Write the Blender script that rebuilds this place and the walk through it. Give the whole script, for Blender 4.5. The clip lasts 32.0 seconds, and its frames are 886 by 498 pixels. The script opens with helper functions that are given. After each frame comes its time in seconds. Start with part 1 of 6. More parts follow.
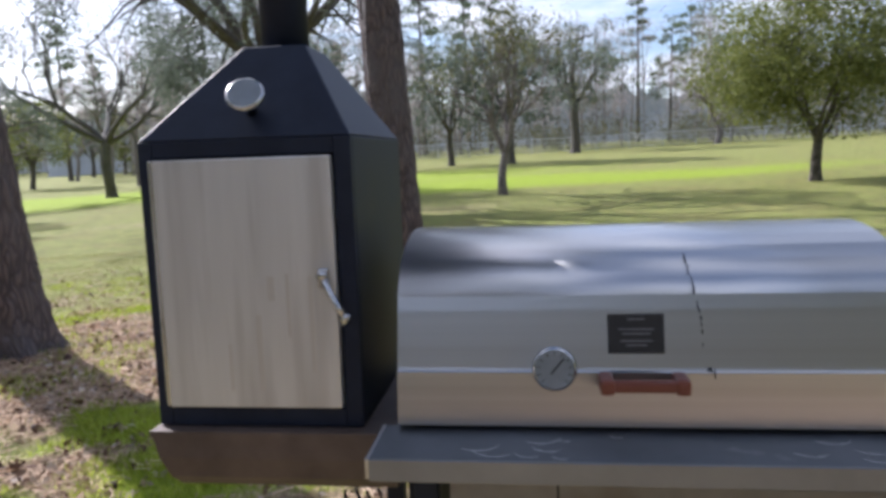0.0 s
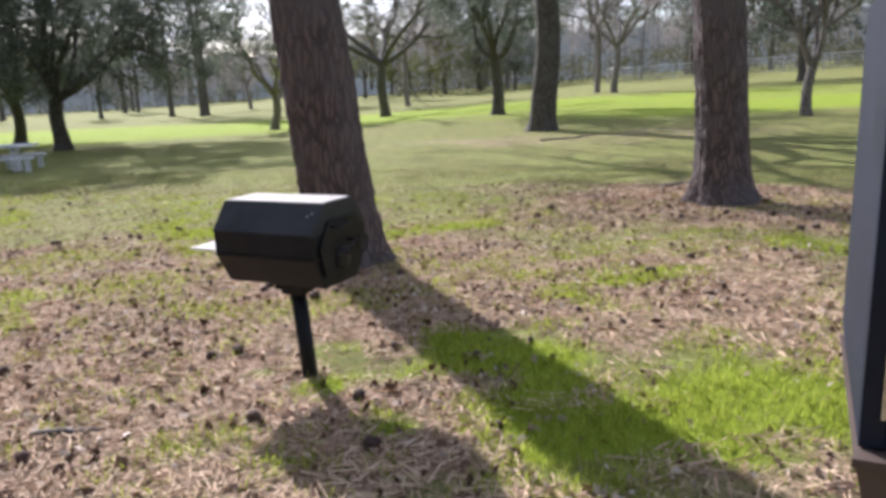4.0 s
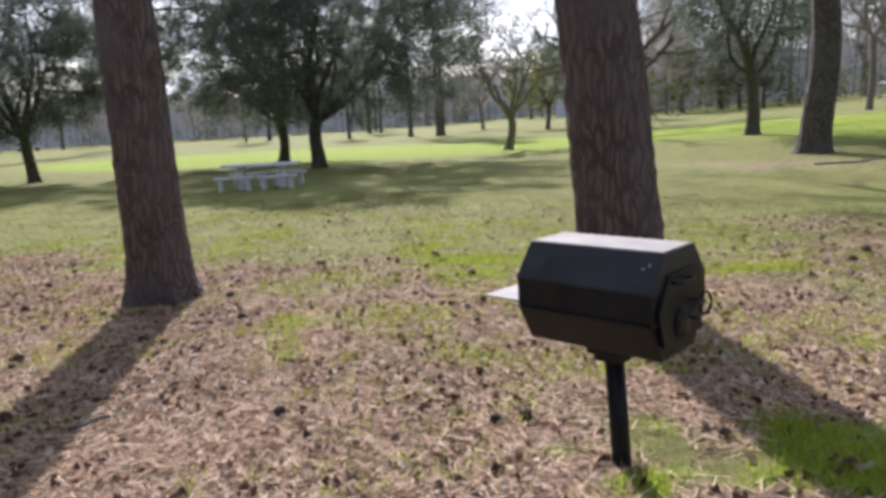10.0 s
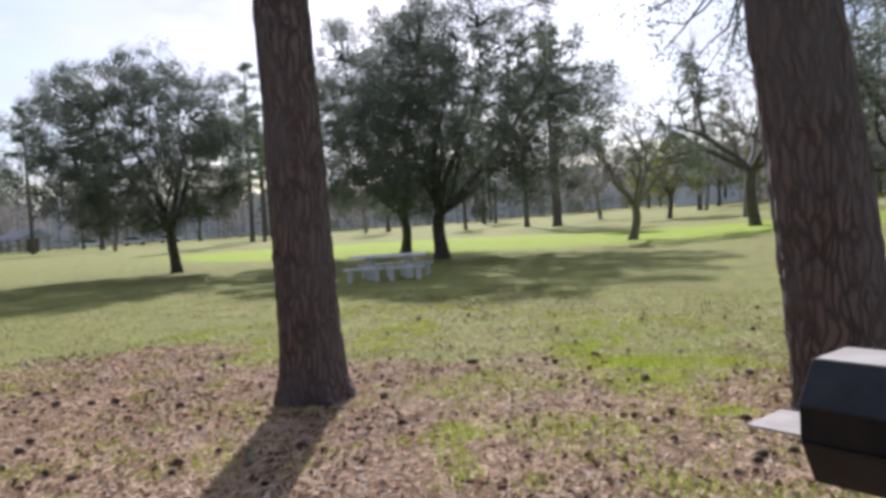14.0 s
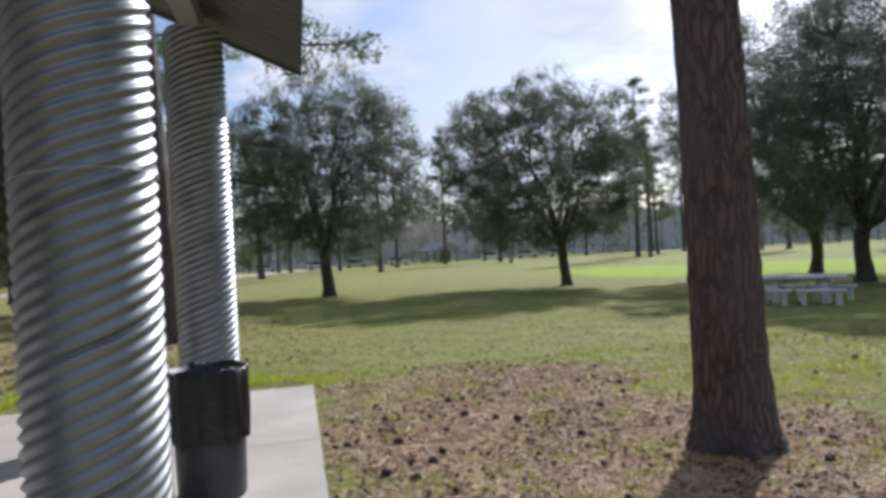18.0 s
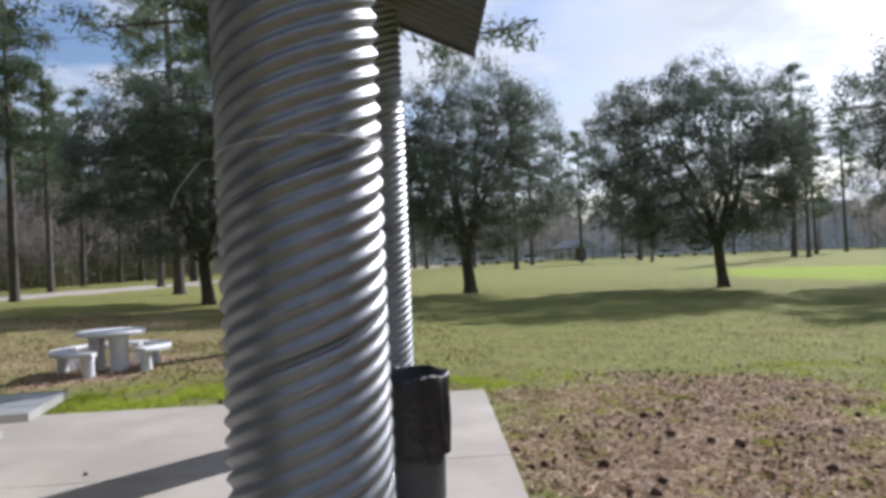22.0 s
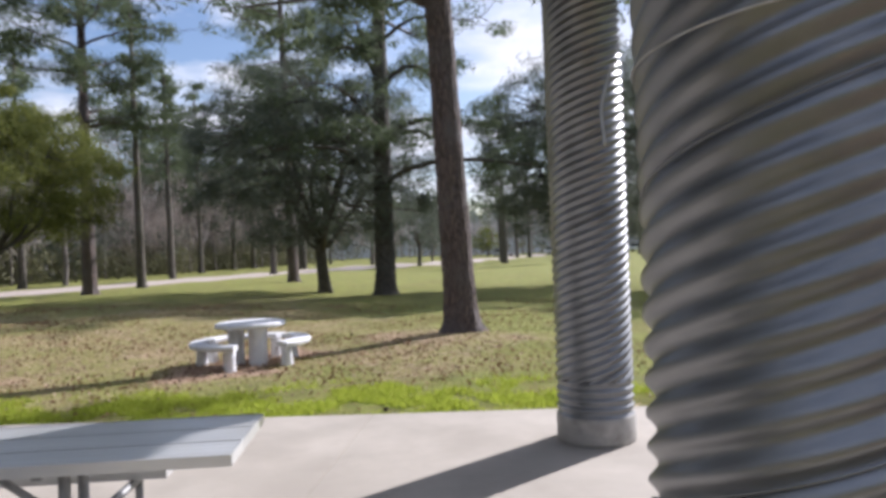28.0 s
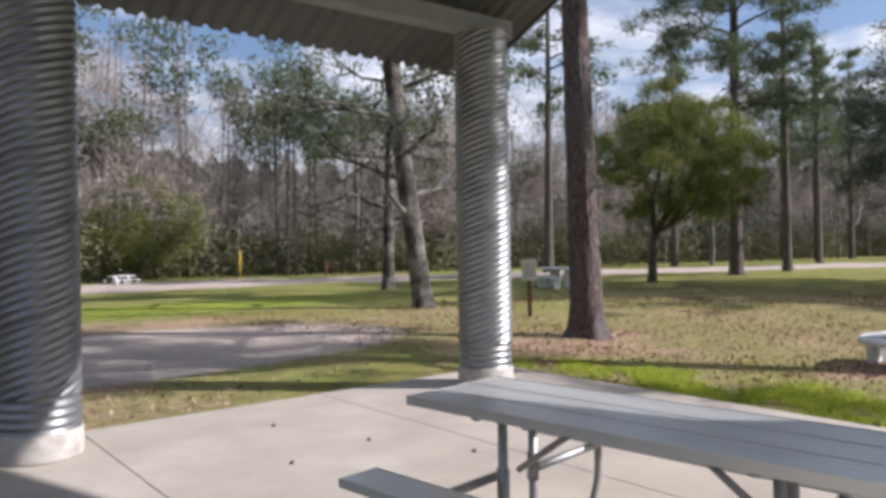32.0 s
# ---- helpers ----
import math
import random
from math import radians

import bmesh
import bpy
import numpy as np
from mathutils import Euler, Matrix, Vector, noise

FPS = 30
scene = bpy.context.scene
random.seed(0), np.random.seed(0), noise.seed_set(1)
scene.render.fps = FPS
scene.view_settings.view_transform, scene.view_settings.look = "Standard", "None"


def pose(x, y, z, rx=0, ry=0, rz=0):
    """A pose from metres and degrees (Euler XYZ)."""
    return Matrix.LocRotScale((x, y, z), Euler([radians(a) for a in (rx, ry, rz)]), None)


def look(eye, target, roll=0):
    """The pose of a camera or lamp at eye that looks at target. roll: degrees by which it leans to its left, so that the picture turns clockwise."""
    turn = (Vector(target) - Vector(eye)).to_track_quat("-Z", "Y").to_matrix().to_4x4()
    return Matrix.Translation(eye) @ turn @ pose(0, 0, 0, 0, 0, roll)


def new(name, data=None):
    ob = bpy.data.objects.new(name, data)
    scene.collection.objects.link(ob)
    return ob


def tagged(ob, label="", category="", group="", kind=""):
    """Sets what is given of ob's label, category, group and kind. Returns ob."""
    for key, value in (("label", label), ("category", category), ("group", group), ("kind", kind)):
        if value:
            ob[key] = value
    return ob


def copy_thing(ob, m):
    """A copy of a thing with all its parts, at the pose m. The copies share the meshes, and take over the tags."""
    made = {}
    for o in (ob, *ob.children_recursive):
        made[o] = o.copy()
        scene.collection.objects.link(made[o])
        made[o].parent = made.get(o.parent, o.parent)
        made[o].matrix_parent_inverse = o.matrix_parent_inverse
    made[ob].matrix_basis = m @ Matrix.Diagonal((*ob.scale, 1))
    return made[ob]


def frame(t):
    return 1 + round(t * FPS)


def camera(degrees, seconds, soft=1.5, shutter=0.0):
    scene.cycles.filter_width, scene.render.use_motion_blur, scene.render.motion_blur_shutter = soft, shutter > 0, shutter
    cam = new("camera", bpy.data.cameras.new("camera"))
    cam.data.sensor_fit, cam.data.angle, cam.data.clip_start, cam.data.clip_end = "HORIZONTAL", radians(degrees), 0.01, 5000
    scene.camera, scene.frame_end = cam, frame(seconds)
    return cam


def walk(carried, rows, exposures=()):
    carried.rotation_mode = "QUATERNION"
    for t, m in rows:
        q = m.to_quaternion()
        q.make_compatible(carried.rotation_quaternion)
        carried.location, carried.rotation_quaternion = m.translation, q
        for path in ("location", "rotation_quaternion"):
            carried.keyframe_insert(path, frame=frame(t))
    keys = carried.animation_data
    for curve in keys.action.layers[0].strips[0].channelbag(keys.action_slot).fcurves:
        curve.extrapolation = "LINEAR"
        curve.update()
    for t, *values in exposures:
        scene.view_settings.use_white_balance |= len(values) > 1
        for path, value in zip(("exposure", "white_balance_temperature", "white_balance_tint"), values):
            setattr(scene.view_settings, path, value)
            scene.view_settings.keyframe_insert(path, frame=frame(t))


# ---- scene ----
cam = camera(63.15, 32.0, 3.7)
# seconds, place, turn
PATH = [
    (0, 0.000, 0.000, 1.487, 82.76, 1.98, -1.17),
    (0.5, -0.036, 0.008, 1.477, 81.79, 1.91, 2.05),
    (1, -0.107, 0.011, 1.473, 80.84, 1.90, 6.57),
    (1.5, -0.197, 0.044, 1.458, 80.08, 1.82, 11.28),
    (2, -0.278, 0.146, 1.439, 79.55, 1.81, 14.88),
    (2.5, -0.381, 0.266, 1.438, 79.05, 1.96, 17.14),
    (3, -0.521, 0.354, 1.436, 78.50, 2.26, 18.04),
    (3.5, -0.687, 0.422, 1.428, 77.96, 2.28, 18.35),
    (5.5, -1.075, 0.720, 1.428, 76.35, 3.29, 17.19),
    (6, -1.127, 0.778, 1.423, 76.60, 3.78, 17.17),
    (6.5, -1.131, 0.901, 1.434, 77.24, 3.89, 17.78),
    (7, -1.116, 0.986, 1.441, 78.08, 3.64, 19.10),
    (7.5, -1.093, 0.996, 1.448, 78.81, 3.32, 20.93),
    (8, -1.110, 0.983, 1.447, 79.30, 3.01, 23.26),
    (8.5, -1.150, 0.975, 1.450, 79.45, 2.87, 26.06),
    (9, -1.269, 0.942, 1.451, 79.41, 3.02, 29.20),
    (9.5, -1.443, 0.925, 1.457, 79.46, 3.09, 32.60),
    (10, -1.561, 0.956, 1.444, 79.77, 2.99, 35.80),
    (10.5, -1.664, 1.038, 1.446, 80.46, 2.59, 38.43),
    (11, -1.755, 1.066, 1.441, 81.59, 2.22, 40.20),
    (11.5, -1.886, 1.042, 1.456, 83.07, 2.07, 40.90),
    (12, -1.998, 1.019, 1.473, 84.56, 2.36, 40.86),
    (12.5, -2.041, 1.023, 1.473, 85.77, 2.86, 40.79),
    (13, -2.063, 1.024, 1.474, 86.62, 3.23, 41.34),
    (13.5, -2.113, 1.031, 1.471, 87.08, 3.45, 42.54),
    (15.5, -2.633, 1.056, 1.488, 88.47, 4.11, 56.49),
    (16, -2.737, 1.067, 1.489, 89.14, 4.11, 62.03),
    (16.5, -2.812, 1.112, 1.500, 89.89, 3.94, 66.92),
    (17, -2.865, 1.167, 1.501, 90.43, 3.69, 70.47),
    (17.5, -2.880, 1.185, 1.500, 90.62, 3.38, 72.83),
    (18, -2.878, 1.193, 1.494, 90.34, 3.03, 74.53),
    (18.5, -2.897, 1.197, 1.483, 89.89, 2.87, 75.74),
    (19, -2.985, 1.164, 1.473, 89.55, 2.62, 76.38),
    (19.5, -3.133, 1.101, 1.485, 89.47, 2.51, 76.91),
    (20, -3.263, 1.112, 1.489, 89.65, 2.26, 77.81),
    (20.5, -3.359, 1.144, 1.495, 90.01, 2.12, 79.19),
    (21, -3.443, 1.072, 1.496, 90.28, 1.96, 80.91),
    (21.5, -3.545, 0.931, 1.504, 90.48, 2.16, 82.90),
    (22, -3.658, 0.818, 1.497, 90.61, 2.40, 84.96),
    (22.5, -3.794, 0.746, 1.500, 90.69, 2.42, 86.80),
    (23, -3.915, 0.704, 1.505, 90.66, 2.18, 88.22),
    (23.5, -3.990, 0.633, 1.502, 90.40, 1.93, 89.13),
    (24, -4.067, 0.483, 1.517, 90.00, 1.92, 89.64),
    (24.5, -4.147, 0.368, 1.506, 89.57, 1.94, 90.16),
    (26.5, -4.571, 0.088, 1.516, 89.72, 1.20, 89.67),
    (27, -4.659, 0.000, 1.508, 89.85, 1.52, 90.07),
    (27.5, -4.773, -0.045, 1.518, 89.97, 1.94, 91.14),
    (28, -4.888, -0.078, 1.530, 90.01, 2.30, 92.64),
    (28.5, -4.974, -0.156, 1.525, 89.91, 2.75, 94.63),
    (29, -5.043, -0.306, 1.530, 89.72, 2.78, 97.95),
    (29.5, -5.119, -0.410, 1.505, 89.56, 2.90, 103.13),
    (30, -5.198, -0.484, 1.497, 89.72, 2.46, 111.17),
    (30.5, -5.236, -0.530, 1.500, 89.96, 2.19, 119.27),
    (31, -5.253, -0.553, 1.507, 90.12, 1.74, 127.00),
    (31.5, -5.259, -0.584, 1.508, 90.09, 1.17, 134.04),
    (32, -5.200, -0.566, 1.499, 90.04, 0.89, 140.54),
]
walk(cam, [(t, pose(x, y, z, rx, ry, rz)) for t, x, y, z, rx, ry, rz in PATH], [(0, 0.82, 5800, 18), (6, 0.66, 5950, 20), (9, 0.54, 5950, 20), (13, 0.54, 5950, 20), (16, 0.26, 5850, 16), (19, 0.24, 5800, 15), (23, 0.25, 5900, 15), (26.5, 0.54, 6000, 18), (28, 0.58, 6000, 18), (29.5, 0.36, 6200, 19), (32, 0.50, 6200, 18)])

# ---------------------------------------------------------------- world, sun
SUN_AZ, SUN_EL = radians(-45), radians(32.3)      # clockwise from +y, above the horizon
sun_way = Vector((math.sin(SUN_AZ) * math.cos(SUN_EL), math.cos(SUN_AZ) * math.cos(SUN_EL), math.sin(SUN_EL)))
sun = new("sun", bpy.data.lights.new("sun", "SUN"))
sun.data.energy, sun.data.angle, sun.data.color = 5.0, radians(0.6), (1.0, 0.95, 0.88)
sun.matrix_world = look(sun_way * 60, (0, 0, 0))

world = bpy.data.worlds.new("sky")
scene.world = world
world.use_nodes = True
wn, wl = world.node_tree.nodes, world.node_tree.links
wn.clear()
sky = wn.new("ShaderNodeTexSky")
sky.sky_type, sky.sun_disc = "NISHITA", False
sky.sun_elevation, sky.sun_rotation = SUN_EL, SUN_AZ % (2 * math.pi)
sky.air_density, sky.dust_density, sky.ozone_density = 1.0, 1.3, 2.0
# broken cloud, laid out on a flat layer overhead
tc = wn.new("ShaderNodeTexCoord")
sep = wn.new("ShaderNodeSeparateXYZ")
wl.new(tc.outputs["Generated"], sep.inputs[0])
up = wn.new("ShaderNodeMath"); up.operation = "MAXIMUM"; up.inputs[1].default_value = 0.06
wl.new(sep.outputs[2], up.inputs[0])
lift = wn.new("ShaderNodeMath"); lift.operation = "ADD"; lift.inputs[1].default_value = 0.12
wl.new(up.outputs[0], lift.inputs[0])
flat = wn.new("ShaderNodeVectorMath"); flat.operation = "DIVIDE"
wl.new(tc.outputs["Generated"], flat.inputs[0])
comb = wn.new("ShaderNodeCombineXYZ")
for k in range(3):
    wl.new(lift.outputs[0], comb.inputs[k])
wl.new(comb.outputs[0], flat.inputs[1])
cl = wn.new("ShaderNodeTexNoise")
cl.inputs["Scale"].default_value, cl.inputs["Detail"].default_value, cl.inputs["Roughness"].default_value = 1.5, 8, 0.55
wl.new(flat.outputs[0], cl.inputs["Vector"])
ramp = wn.new("ShaderNodeValToRGB")
ramp.color_ramp.elements[0].position, ramp.color_ramp.elements[1].position = 0.40, 0.60
wl.new(cl.outputs["Fac"], ramp.inputs[0])
shade = wn.new("ShaderNodeTexNoise")
shade.inputs["Scale"].default_value, shade.inputs["Detail"].default_value = 3.0, 5
wl.new(flat.outputs[0], shade.inputs["Vector"])
cloud = wn.new("ShaderNodeMix"); cloud.data_type = "RGBA"
cloud.inputs["A"].default_value, cloud.inputs["B"].default_value = (4.8, 5.1, 5.6, 1), (8.8, 8.9, 9.0, 1)
wl.new(shade.outputs["Fac"], cloud.inputs["Factor"])
blend = wn.new("ShaderNodeMix"); blend.data_type = "RGBA"
wl.new(ramp.outputs[0], blend.inputs["Factor"])
wl.new(sky.outputs[0], blend.inputs["A"])
wl.new(cloud.outputs["Result"], blend.inputs["B"])
bg = wn.new("ShaderNodeBackground")
bg.inputs["Strength"].default_value = 0.095
wl.new(blend.outputs["Result"], bg.inputs["Color"])
wo = wn.new("ShaderNodeOutputWorld")
wl.new(bg.outputs[0], wo.inputs[0])


# ---------------------------------------------------------------- materials
def surface(name, a, b, scale=8.0, rough=(0.5, 0.7), metal=0.0, bump=0.2, bump_scale=60.0, stretch=(1, 1, 1),
            spots=None, spot_scale=3.0, spot_at=(0.55, 0.7), vary=0.0, coat=0.0, depth=0.01):
    """Two tones mixed by noise, a third in patches, fine relief; at real size in the object's own metres."""
    m = bpy.data.materials.new(name)
    m.use_nodes = True
    n, l = m.node_tree.nodes, m.node_tree.links
    p = n["Principled BSDF"]
    co = n.new("ShaderNodeTexCoord")
    mp = n.new("ShaderNodeMapping")
    mp.inputs["Scale"].default_value = stretch
    l.new(co.outputs["Object"], mp.inputs["Vector"])
    t1 = n.new("ShaderNodeTexNoise")
    t1.inputs["Scale"].default_value, t1.inputs["Detail"].default_value, t1.inputs["Roughness"].default_value = scale, 6, 0.6
    l.new(mp.outputs[0], t1.inputs["Vector"])
    r1 = n.new("ShaderNodeValToRGB")
    r1.color_ramp.elements[0].position, r1.color_ramp.elements[1].position = 0.32, 0.68
    r1.color_ramp.elements[0].color, r1.color_ramp.elements[1].color = (*a, 1), (*b, 1)
    l.new(t1.outputs["Fac"], r1.inputs[0])
    out = r1.outputs[0]
    if spots:
        t2 = n.new("ShaderNodeTexNoise")
        t2.inputs["Scale"].default_value, t2.inputs["Detail"].default_value = spot_scale, 5
        l.new(mp.outputs[0], t2.inputs["Vector"])
        r2 = n.new("ShaderNodeValToRGB")
        r2.color_ramp.elements[0].position, r2.color_ramp.elements[1].position = spot_at
        l.new(t2.outputs["Fac"], r2.inputs[0])
        mx = n.new("ShaderNodeMix"); mx.data_type = "RGBA"
        l.new(r2.outputs[0], mx.inputs["Factor"])
        l.new(out, mx.inputs["A"])
        mx.inputs["B"].default_value = (*spots, 1)
        out = mx.outputs["Result"]
    if vary:
        oi = n.new("ShaderNodeObjectInfo")
        hs = n.new("ShaderNodeHueSaturation")
        mr = n.new("ShaderNodeMapRange")
        mr.inputs["To Min"].default_value, mr.inputs["To Max"].default_value = 1 - vary, 1 + vary
        l.new(oi.outputs["Random"], mr.inputs["Value"])
        l.new(mr.outputs[0], hs.inputs["Value"])
        l.new(out, hs.inputs["Color"])
        out = hs.outputs[0]
    l.new(out, p.inputs["Base Color"])
    rr = n.new("ShaderNodeMapRange")
    rr.inputs["To Min"].default_value, rr.inputs["To Max"].default_value = rough
    l.new(t1.outputs["Fac"], rr.inputs["Value"])
    l.new(rr.outputs[0], p.inputs["Roughness"])
    p.inputs["Metallic"].default_value = metal
    p.inputs["Coat Weight"].default_value = coat
    if bump:
        t3 = n.new("ShaderNodeTexNoise")
        t3.inputs["Scale"].default_value, t3.inputs["Detail"].default_value = bump_scale, 6
        l.new(mp.outputs[0], t3.inputs["Vector"])
        bp = n.new("ShaderNodeBump")
        bp.inputs["Strength"].default_value, bp.inputs["Distance"].default_value = bump, depth
        l.new(t3.outputs["Fac"], bp.inputs["Height"])
        l.new(bp.outputs[0], p.inputs["Normal"])
    return m


def leafy(name, dark, light, glow=0.3, rough=0.55):
    """Foliage: a tone per leaf, and some light let through."""
    m = bpy.data.materials.new(name)
    m.use_nodes = True
    n, l = m.node_tree.nodes, m.node_tree.links
    p, o = n["Principled BSDF"], n["Material Output"]
    g = n.new("ShaderNodeNewGeometry")
    r = n.new("ShaderNodeValToRGB")
    r.color_ramp.elements[0].color, r.color_ramp.elements[1].color = (*dark, 1), (*light, 1)
    l.new(g.outputs["Random Per Island"], r.inputs[0])
    l.new(r.outputs[0], p.inputs["Base Color"])
    p.inputs["Roughness"].default_value = max(rough, 0.7)
    p.inputs["Specular IOR Level"].default_value = 0.2
    t = n.new("ShaderNodeBsdfTranslucent")
    l.new(r.outputs[0], t.inputs["Color"])
    mx = n.new("ShaderNodeMixShader")
    mx.inputs[0].default_value = glow
    l.new(p.outputs[0], mx.inputs[1])
    l.new(t.outputs[0], mx.inputs[2])
    l.new(mx.outputs[0], o.inputs["Surface"])
    return m


def bark(name, crack, plate, moss, scale=9.0, tall=0.28, strength=0.9):
    """Furrowed bark: long plates with dark cracks between them."""
    m = bpy.data.materials.new(name)
    m.use_nodes = True
    n, l = m.node_tree.nodes, m.node_tree.links
    p = n["Principled BSDF"]
    co = n.new("ShaderNodeTexCoord")
    wob = n.new("ShaderNodeTexNoise"); wob.inputs["Scale"].default_value = 4.0
    l.new(co.outputs["Object"], wob.inputs["Vector"])
    sh = n.new("ShaderNodeMix"); sh.data_type = "VECTOR"; sh.inputs["Factor"].default_value = 0.12
    l.new(co.outputs["Object"], sh.inputs["A"]); l.new(wob.outputs["Color"], sh.inputs["B"])
    mp = n.new("ShaderNodeMapping"); mp.inputs["Scale"].default_value = (1, 1, tall)
    l.new(sh.outputs["Result"], mp.inputs["Vector"])
    v = n.new("ShaderNodeTexVoronoi"); v.feature = "DISTANCE_TO_EDGE"; v.inputs["Scale"].default_value = scale
    l.new(mp.outputs[0], v.inputs["Vector"])
    edge = n.new("ShaderNodeValToRGB")
    edge.color_ramp.elements[0].position, edge.color_ramp.elements[1].position = 0.02, 0.24
    edge.color_ramp.elements[0].color, edge.color_ramp.elements[1].color = (*crack, 1), (*plate, 1)
    l.new(v.outputs["Distance"], edge.inputs[0])
    t2 = n.new("ShaderNodeTexNoise"); t2.inputs["Scale"].default_value, t2.inputs["Detail"].default_value = 2.2, 8
    l.new(co.outputs["Object"], t2.inputs["Vector"])
    r2 = n.new("ShaderNodeValToRGB"); r2.color_ramp.elements[0].position, r2.color_ramp.elements[1].position = 0.42, 0.7
    l.new(t2.outputs["Fac"], r2.inputs[0])
    mx = n.new("ShaderNodeMix"); mx.data_type = "RGBA"
    l.new(r2.outputs[0], mx.inputs["Factor"]); l.new(edge.outputs[0], mx.inputs["A"])
    mx.inputs["B"].default_value = (*moss, 1)
    l.new(mx.outputs["Result"], p.inputs["Base Color"])
    p.inputs["Roughness"].default_value = 0.9
    t3 = n.new("ShaderNodeTexNoise"); t3.inputs["Scale"].default_value, t3.inputs["Detail"].default_value = 45, 6
    l.new(mp.outputs[0], t3.inputs["Vector"])
    ad = n.new("ShaderNodeMath"); ad.operation = "MULTIPLY_ADD"; ad.inputs[1].default_value = 0.35
    l.new(t3.outputs["Fac"], ad.inputs[0])
    mn = n.new("ShaderNodeMath"); mn.operation = "MINIMUM"; mn.inputs[1].default_value = 0.3
    l.new(v.outputs["Distance"], mn.inputs[0])
    l.new(mn.outputs[0], ad.inputs[2])
    bp = n.new("ShaderNodeBump"); bp.inputs["Strength"].default_value, bp.inputs["Distance"].default_value = strength, 0.06
    l.new(ad.outputs[0], bp.inputs["Height"])
    l.new(bp.outputs[0], p.inputs["Normal"])
    return m


M_PINE_BARK = bark("pine_bark", (0.060, 0.047, 0.047), (0.165, 0.124, 0.113), (0.122, 0.106, 0.108), 21.0, 0.17)
M_OAK_BARK = bark("oak_bark", (0.04, 0.035, 0.03), (0.14, 0.12, 0.10), (0.10, 0.095, 0.08), 16.0, 0.3, 0.6)
M_BARE_BARK = bark("bare_bark", (0.10, 0.09, 0.085), (0.27, 0.24, 0.22), (0.19, 0.165, 0.15), 14.0, 0.4, 0.5)
M_OAK_LEAF = leafy("oak_leaves", (0.088, 0.108, 0.085), (0.18, 0.205, 0.16), 0.5)
M_YELLOW_LEAF = leafy("yellow_green_leaves", (0.11, 0.132, 0.032), (0.22, 0.238, 0.068), 0.45)
M_PINE_LEAF = leafy("pine_needles", (0.075, 0.102, 0.06), (0.155, 0.19, 0.105), 0.5)
M_PALE_LEAF = leafy("sparse_young_leaves", (0.10, 0.10, 0.04), (0.22, 0.22, 0.10), 0.45)
M_TWIG = leafy("twigs", (0.35, 0.305, 0.285), (0.49, 0.43, 0.405), 0.35, 0.9)
M_BRUSH = leafy("undergrowth_leaves", (0.125, 0.13, 0.07), (0.19, 0.185, 0.11), 0.4)
M_GRASS = leafy("grass_blades", (0.25, 0.32, 0.03), (0.52, 0.58, 0.10), 0.5)
M_DRY = leafy("dry_grass_blades", (0.20, 0.215, 0.07), (0.42, 0.41, 0.17), 0.4)
M_STRAW = leafy("pine_straw", (0.30, 0.185, 0.115), (0.86, 0.66, 0.46), 0.1, 0.8)
M_DEADLEAF = leafy("fallen_leaves", (0.14, 0.085, 0.055), (0.55, 0.42, 0.30), 0.15, 0.7)
M_LEAF_SHADE = leafy("brown_leaf_shade_drift", (0.15, 0.08, 0.045), (0.34, 0.205, 0.12), 0.1, 0.8)
M_CREAM_CHIP = leafy("bleached_leaf_bits", (0.34, 0.27, 0.21), (0.68, 0.58, 0.48), 0.1, 0.8)
M_DARK_CHIP = leafy("rotted_bark_bits", (0.075, 0.043, 0.03), (0.24, 0.145, 0.10), 0.05, 0.9)
M_CONE = surface("pine_cone_scales", (0.035, 0.02, 0.016), (0.12, 0.07, 0.052), 60, (0.8, 0.95), 0, 0.3, 200, vary=0.35)
M_GALV = surface("galvanised_steel", (0.245, 0.255, 0.27), (0.315, 0.325, 0.34), 5, (0.36, 0.46), 0.72, 0.10, 90,
                 spots=(0.18, 0.19, 0.205), spot_scale=1.6, depth=0.002)
M_ROOF = surface("painted_roof_steel", (0.11, 0.115, 0.118), (0.15, 0.155, 0.158), 3, (0.5, 0.65), 0.1, 0.08, 60, depth=0.002)
M_BEAM = surface("painted_beam", (0.23, 0.23, 0.225), (0.30, 0.30, 0.29), 3, (0.5, 0.65), 0.0, 0.1, 80, depth=0.002)
M_CONC = surface("slab_concrete", (0.37, 0.335, 0.29), (0.50, 0.46, 0.405), 1.3, (0.75, 0.9), 0, 0.25, 120,
                 spots=(0.38, 0.345, 0.30), spot_scale=0.9, spot_at=(0.5, 0.72), depth=0.004)
M_CONC_BASE = surface("rough_concrete", (0.36, 0.345, 0.32), (0.50, 0.48, 0.45), 5, (0.8, 0.95), 0, 0.4, 70,
                      spots=(0.28, 0.265, 0.245), spot_scale=4, depth=0.006)
M_WHITE = surface("whitewashed_concrete", (0.66, 0.68, 0.72), (0.82, 0.83, 0.85), 6, (0.65, 0.85), 0, 0.2, 90,
                  spots=(0.52, 0.53, 0.55), spot_scale=5, spot_at=(0.58, 0.75), depth=0.004)
M_ALU = surface("aluminium_planks", (0.66, 0.67, 0.665), (0.78, 0.79, 0.78), 4, (0.28, 0.40), 0.6, 0.04, 150,
                stretch=(1, 0.15, 1), vary=0.05, depth=0.001)
M_PIPE = surface("galvanised_pipe", (0.26, 0.27, 0.28), (0.40, 0.40, 0.40), 12, (0.4, 0.6), 0.7, 0.1, 120,
                 spots=(0.27, 0.19, 0.13), spot_scale=9, spot_at=(0.66, 0.8), depth=0.002)
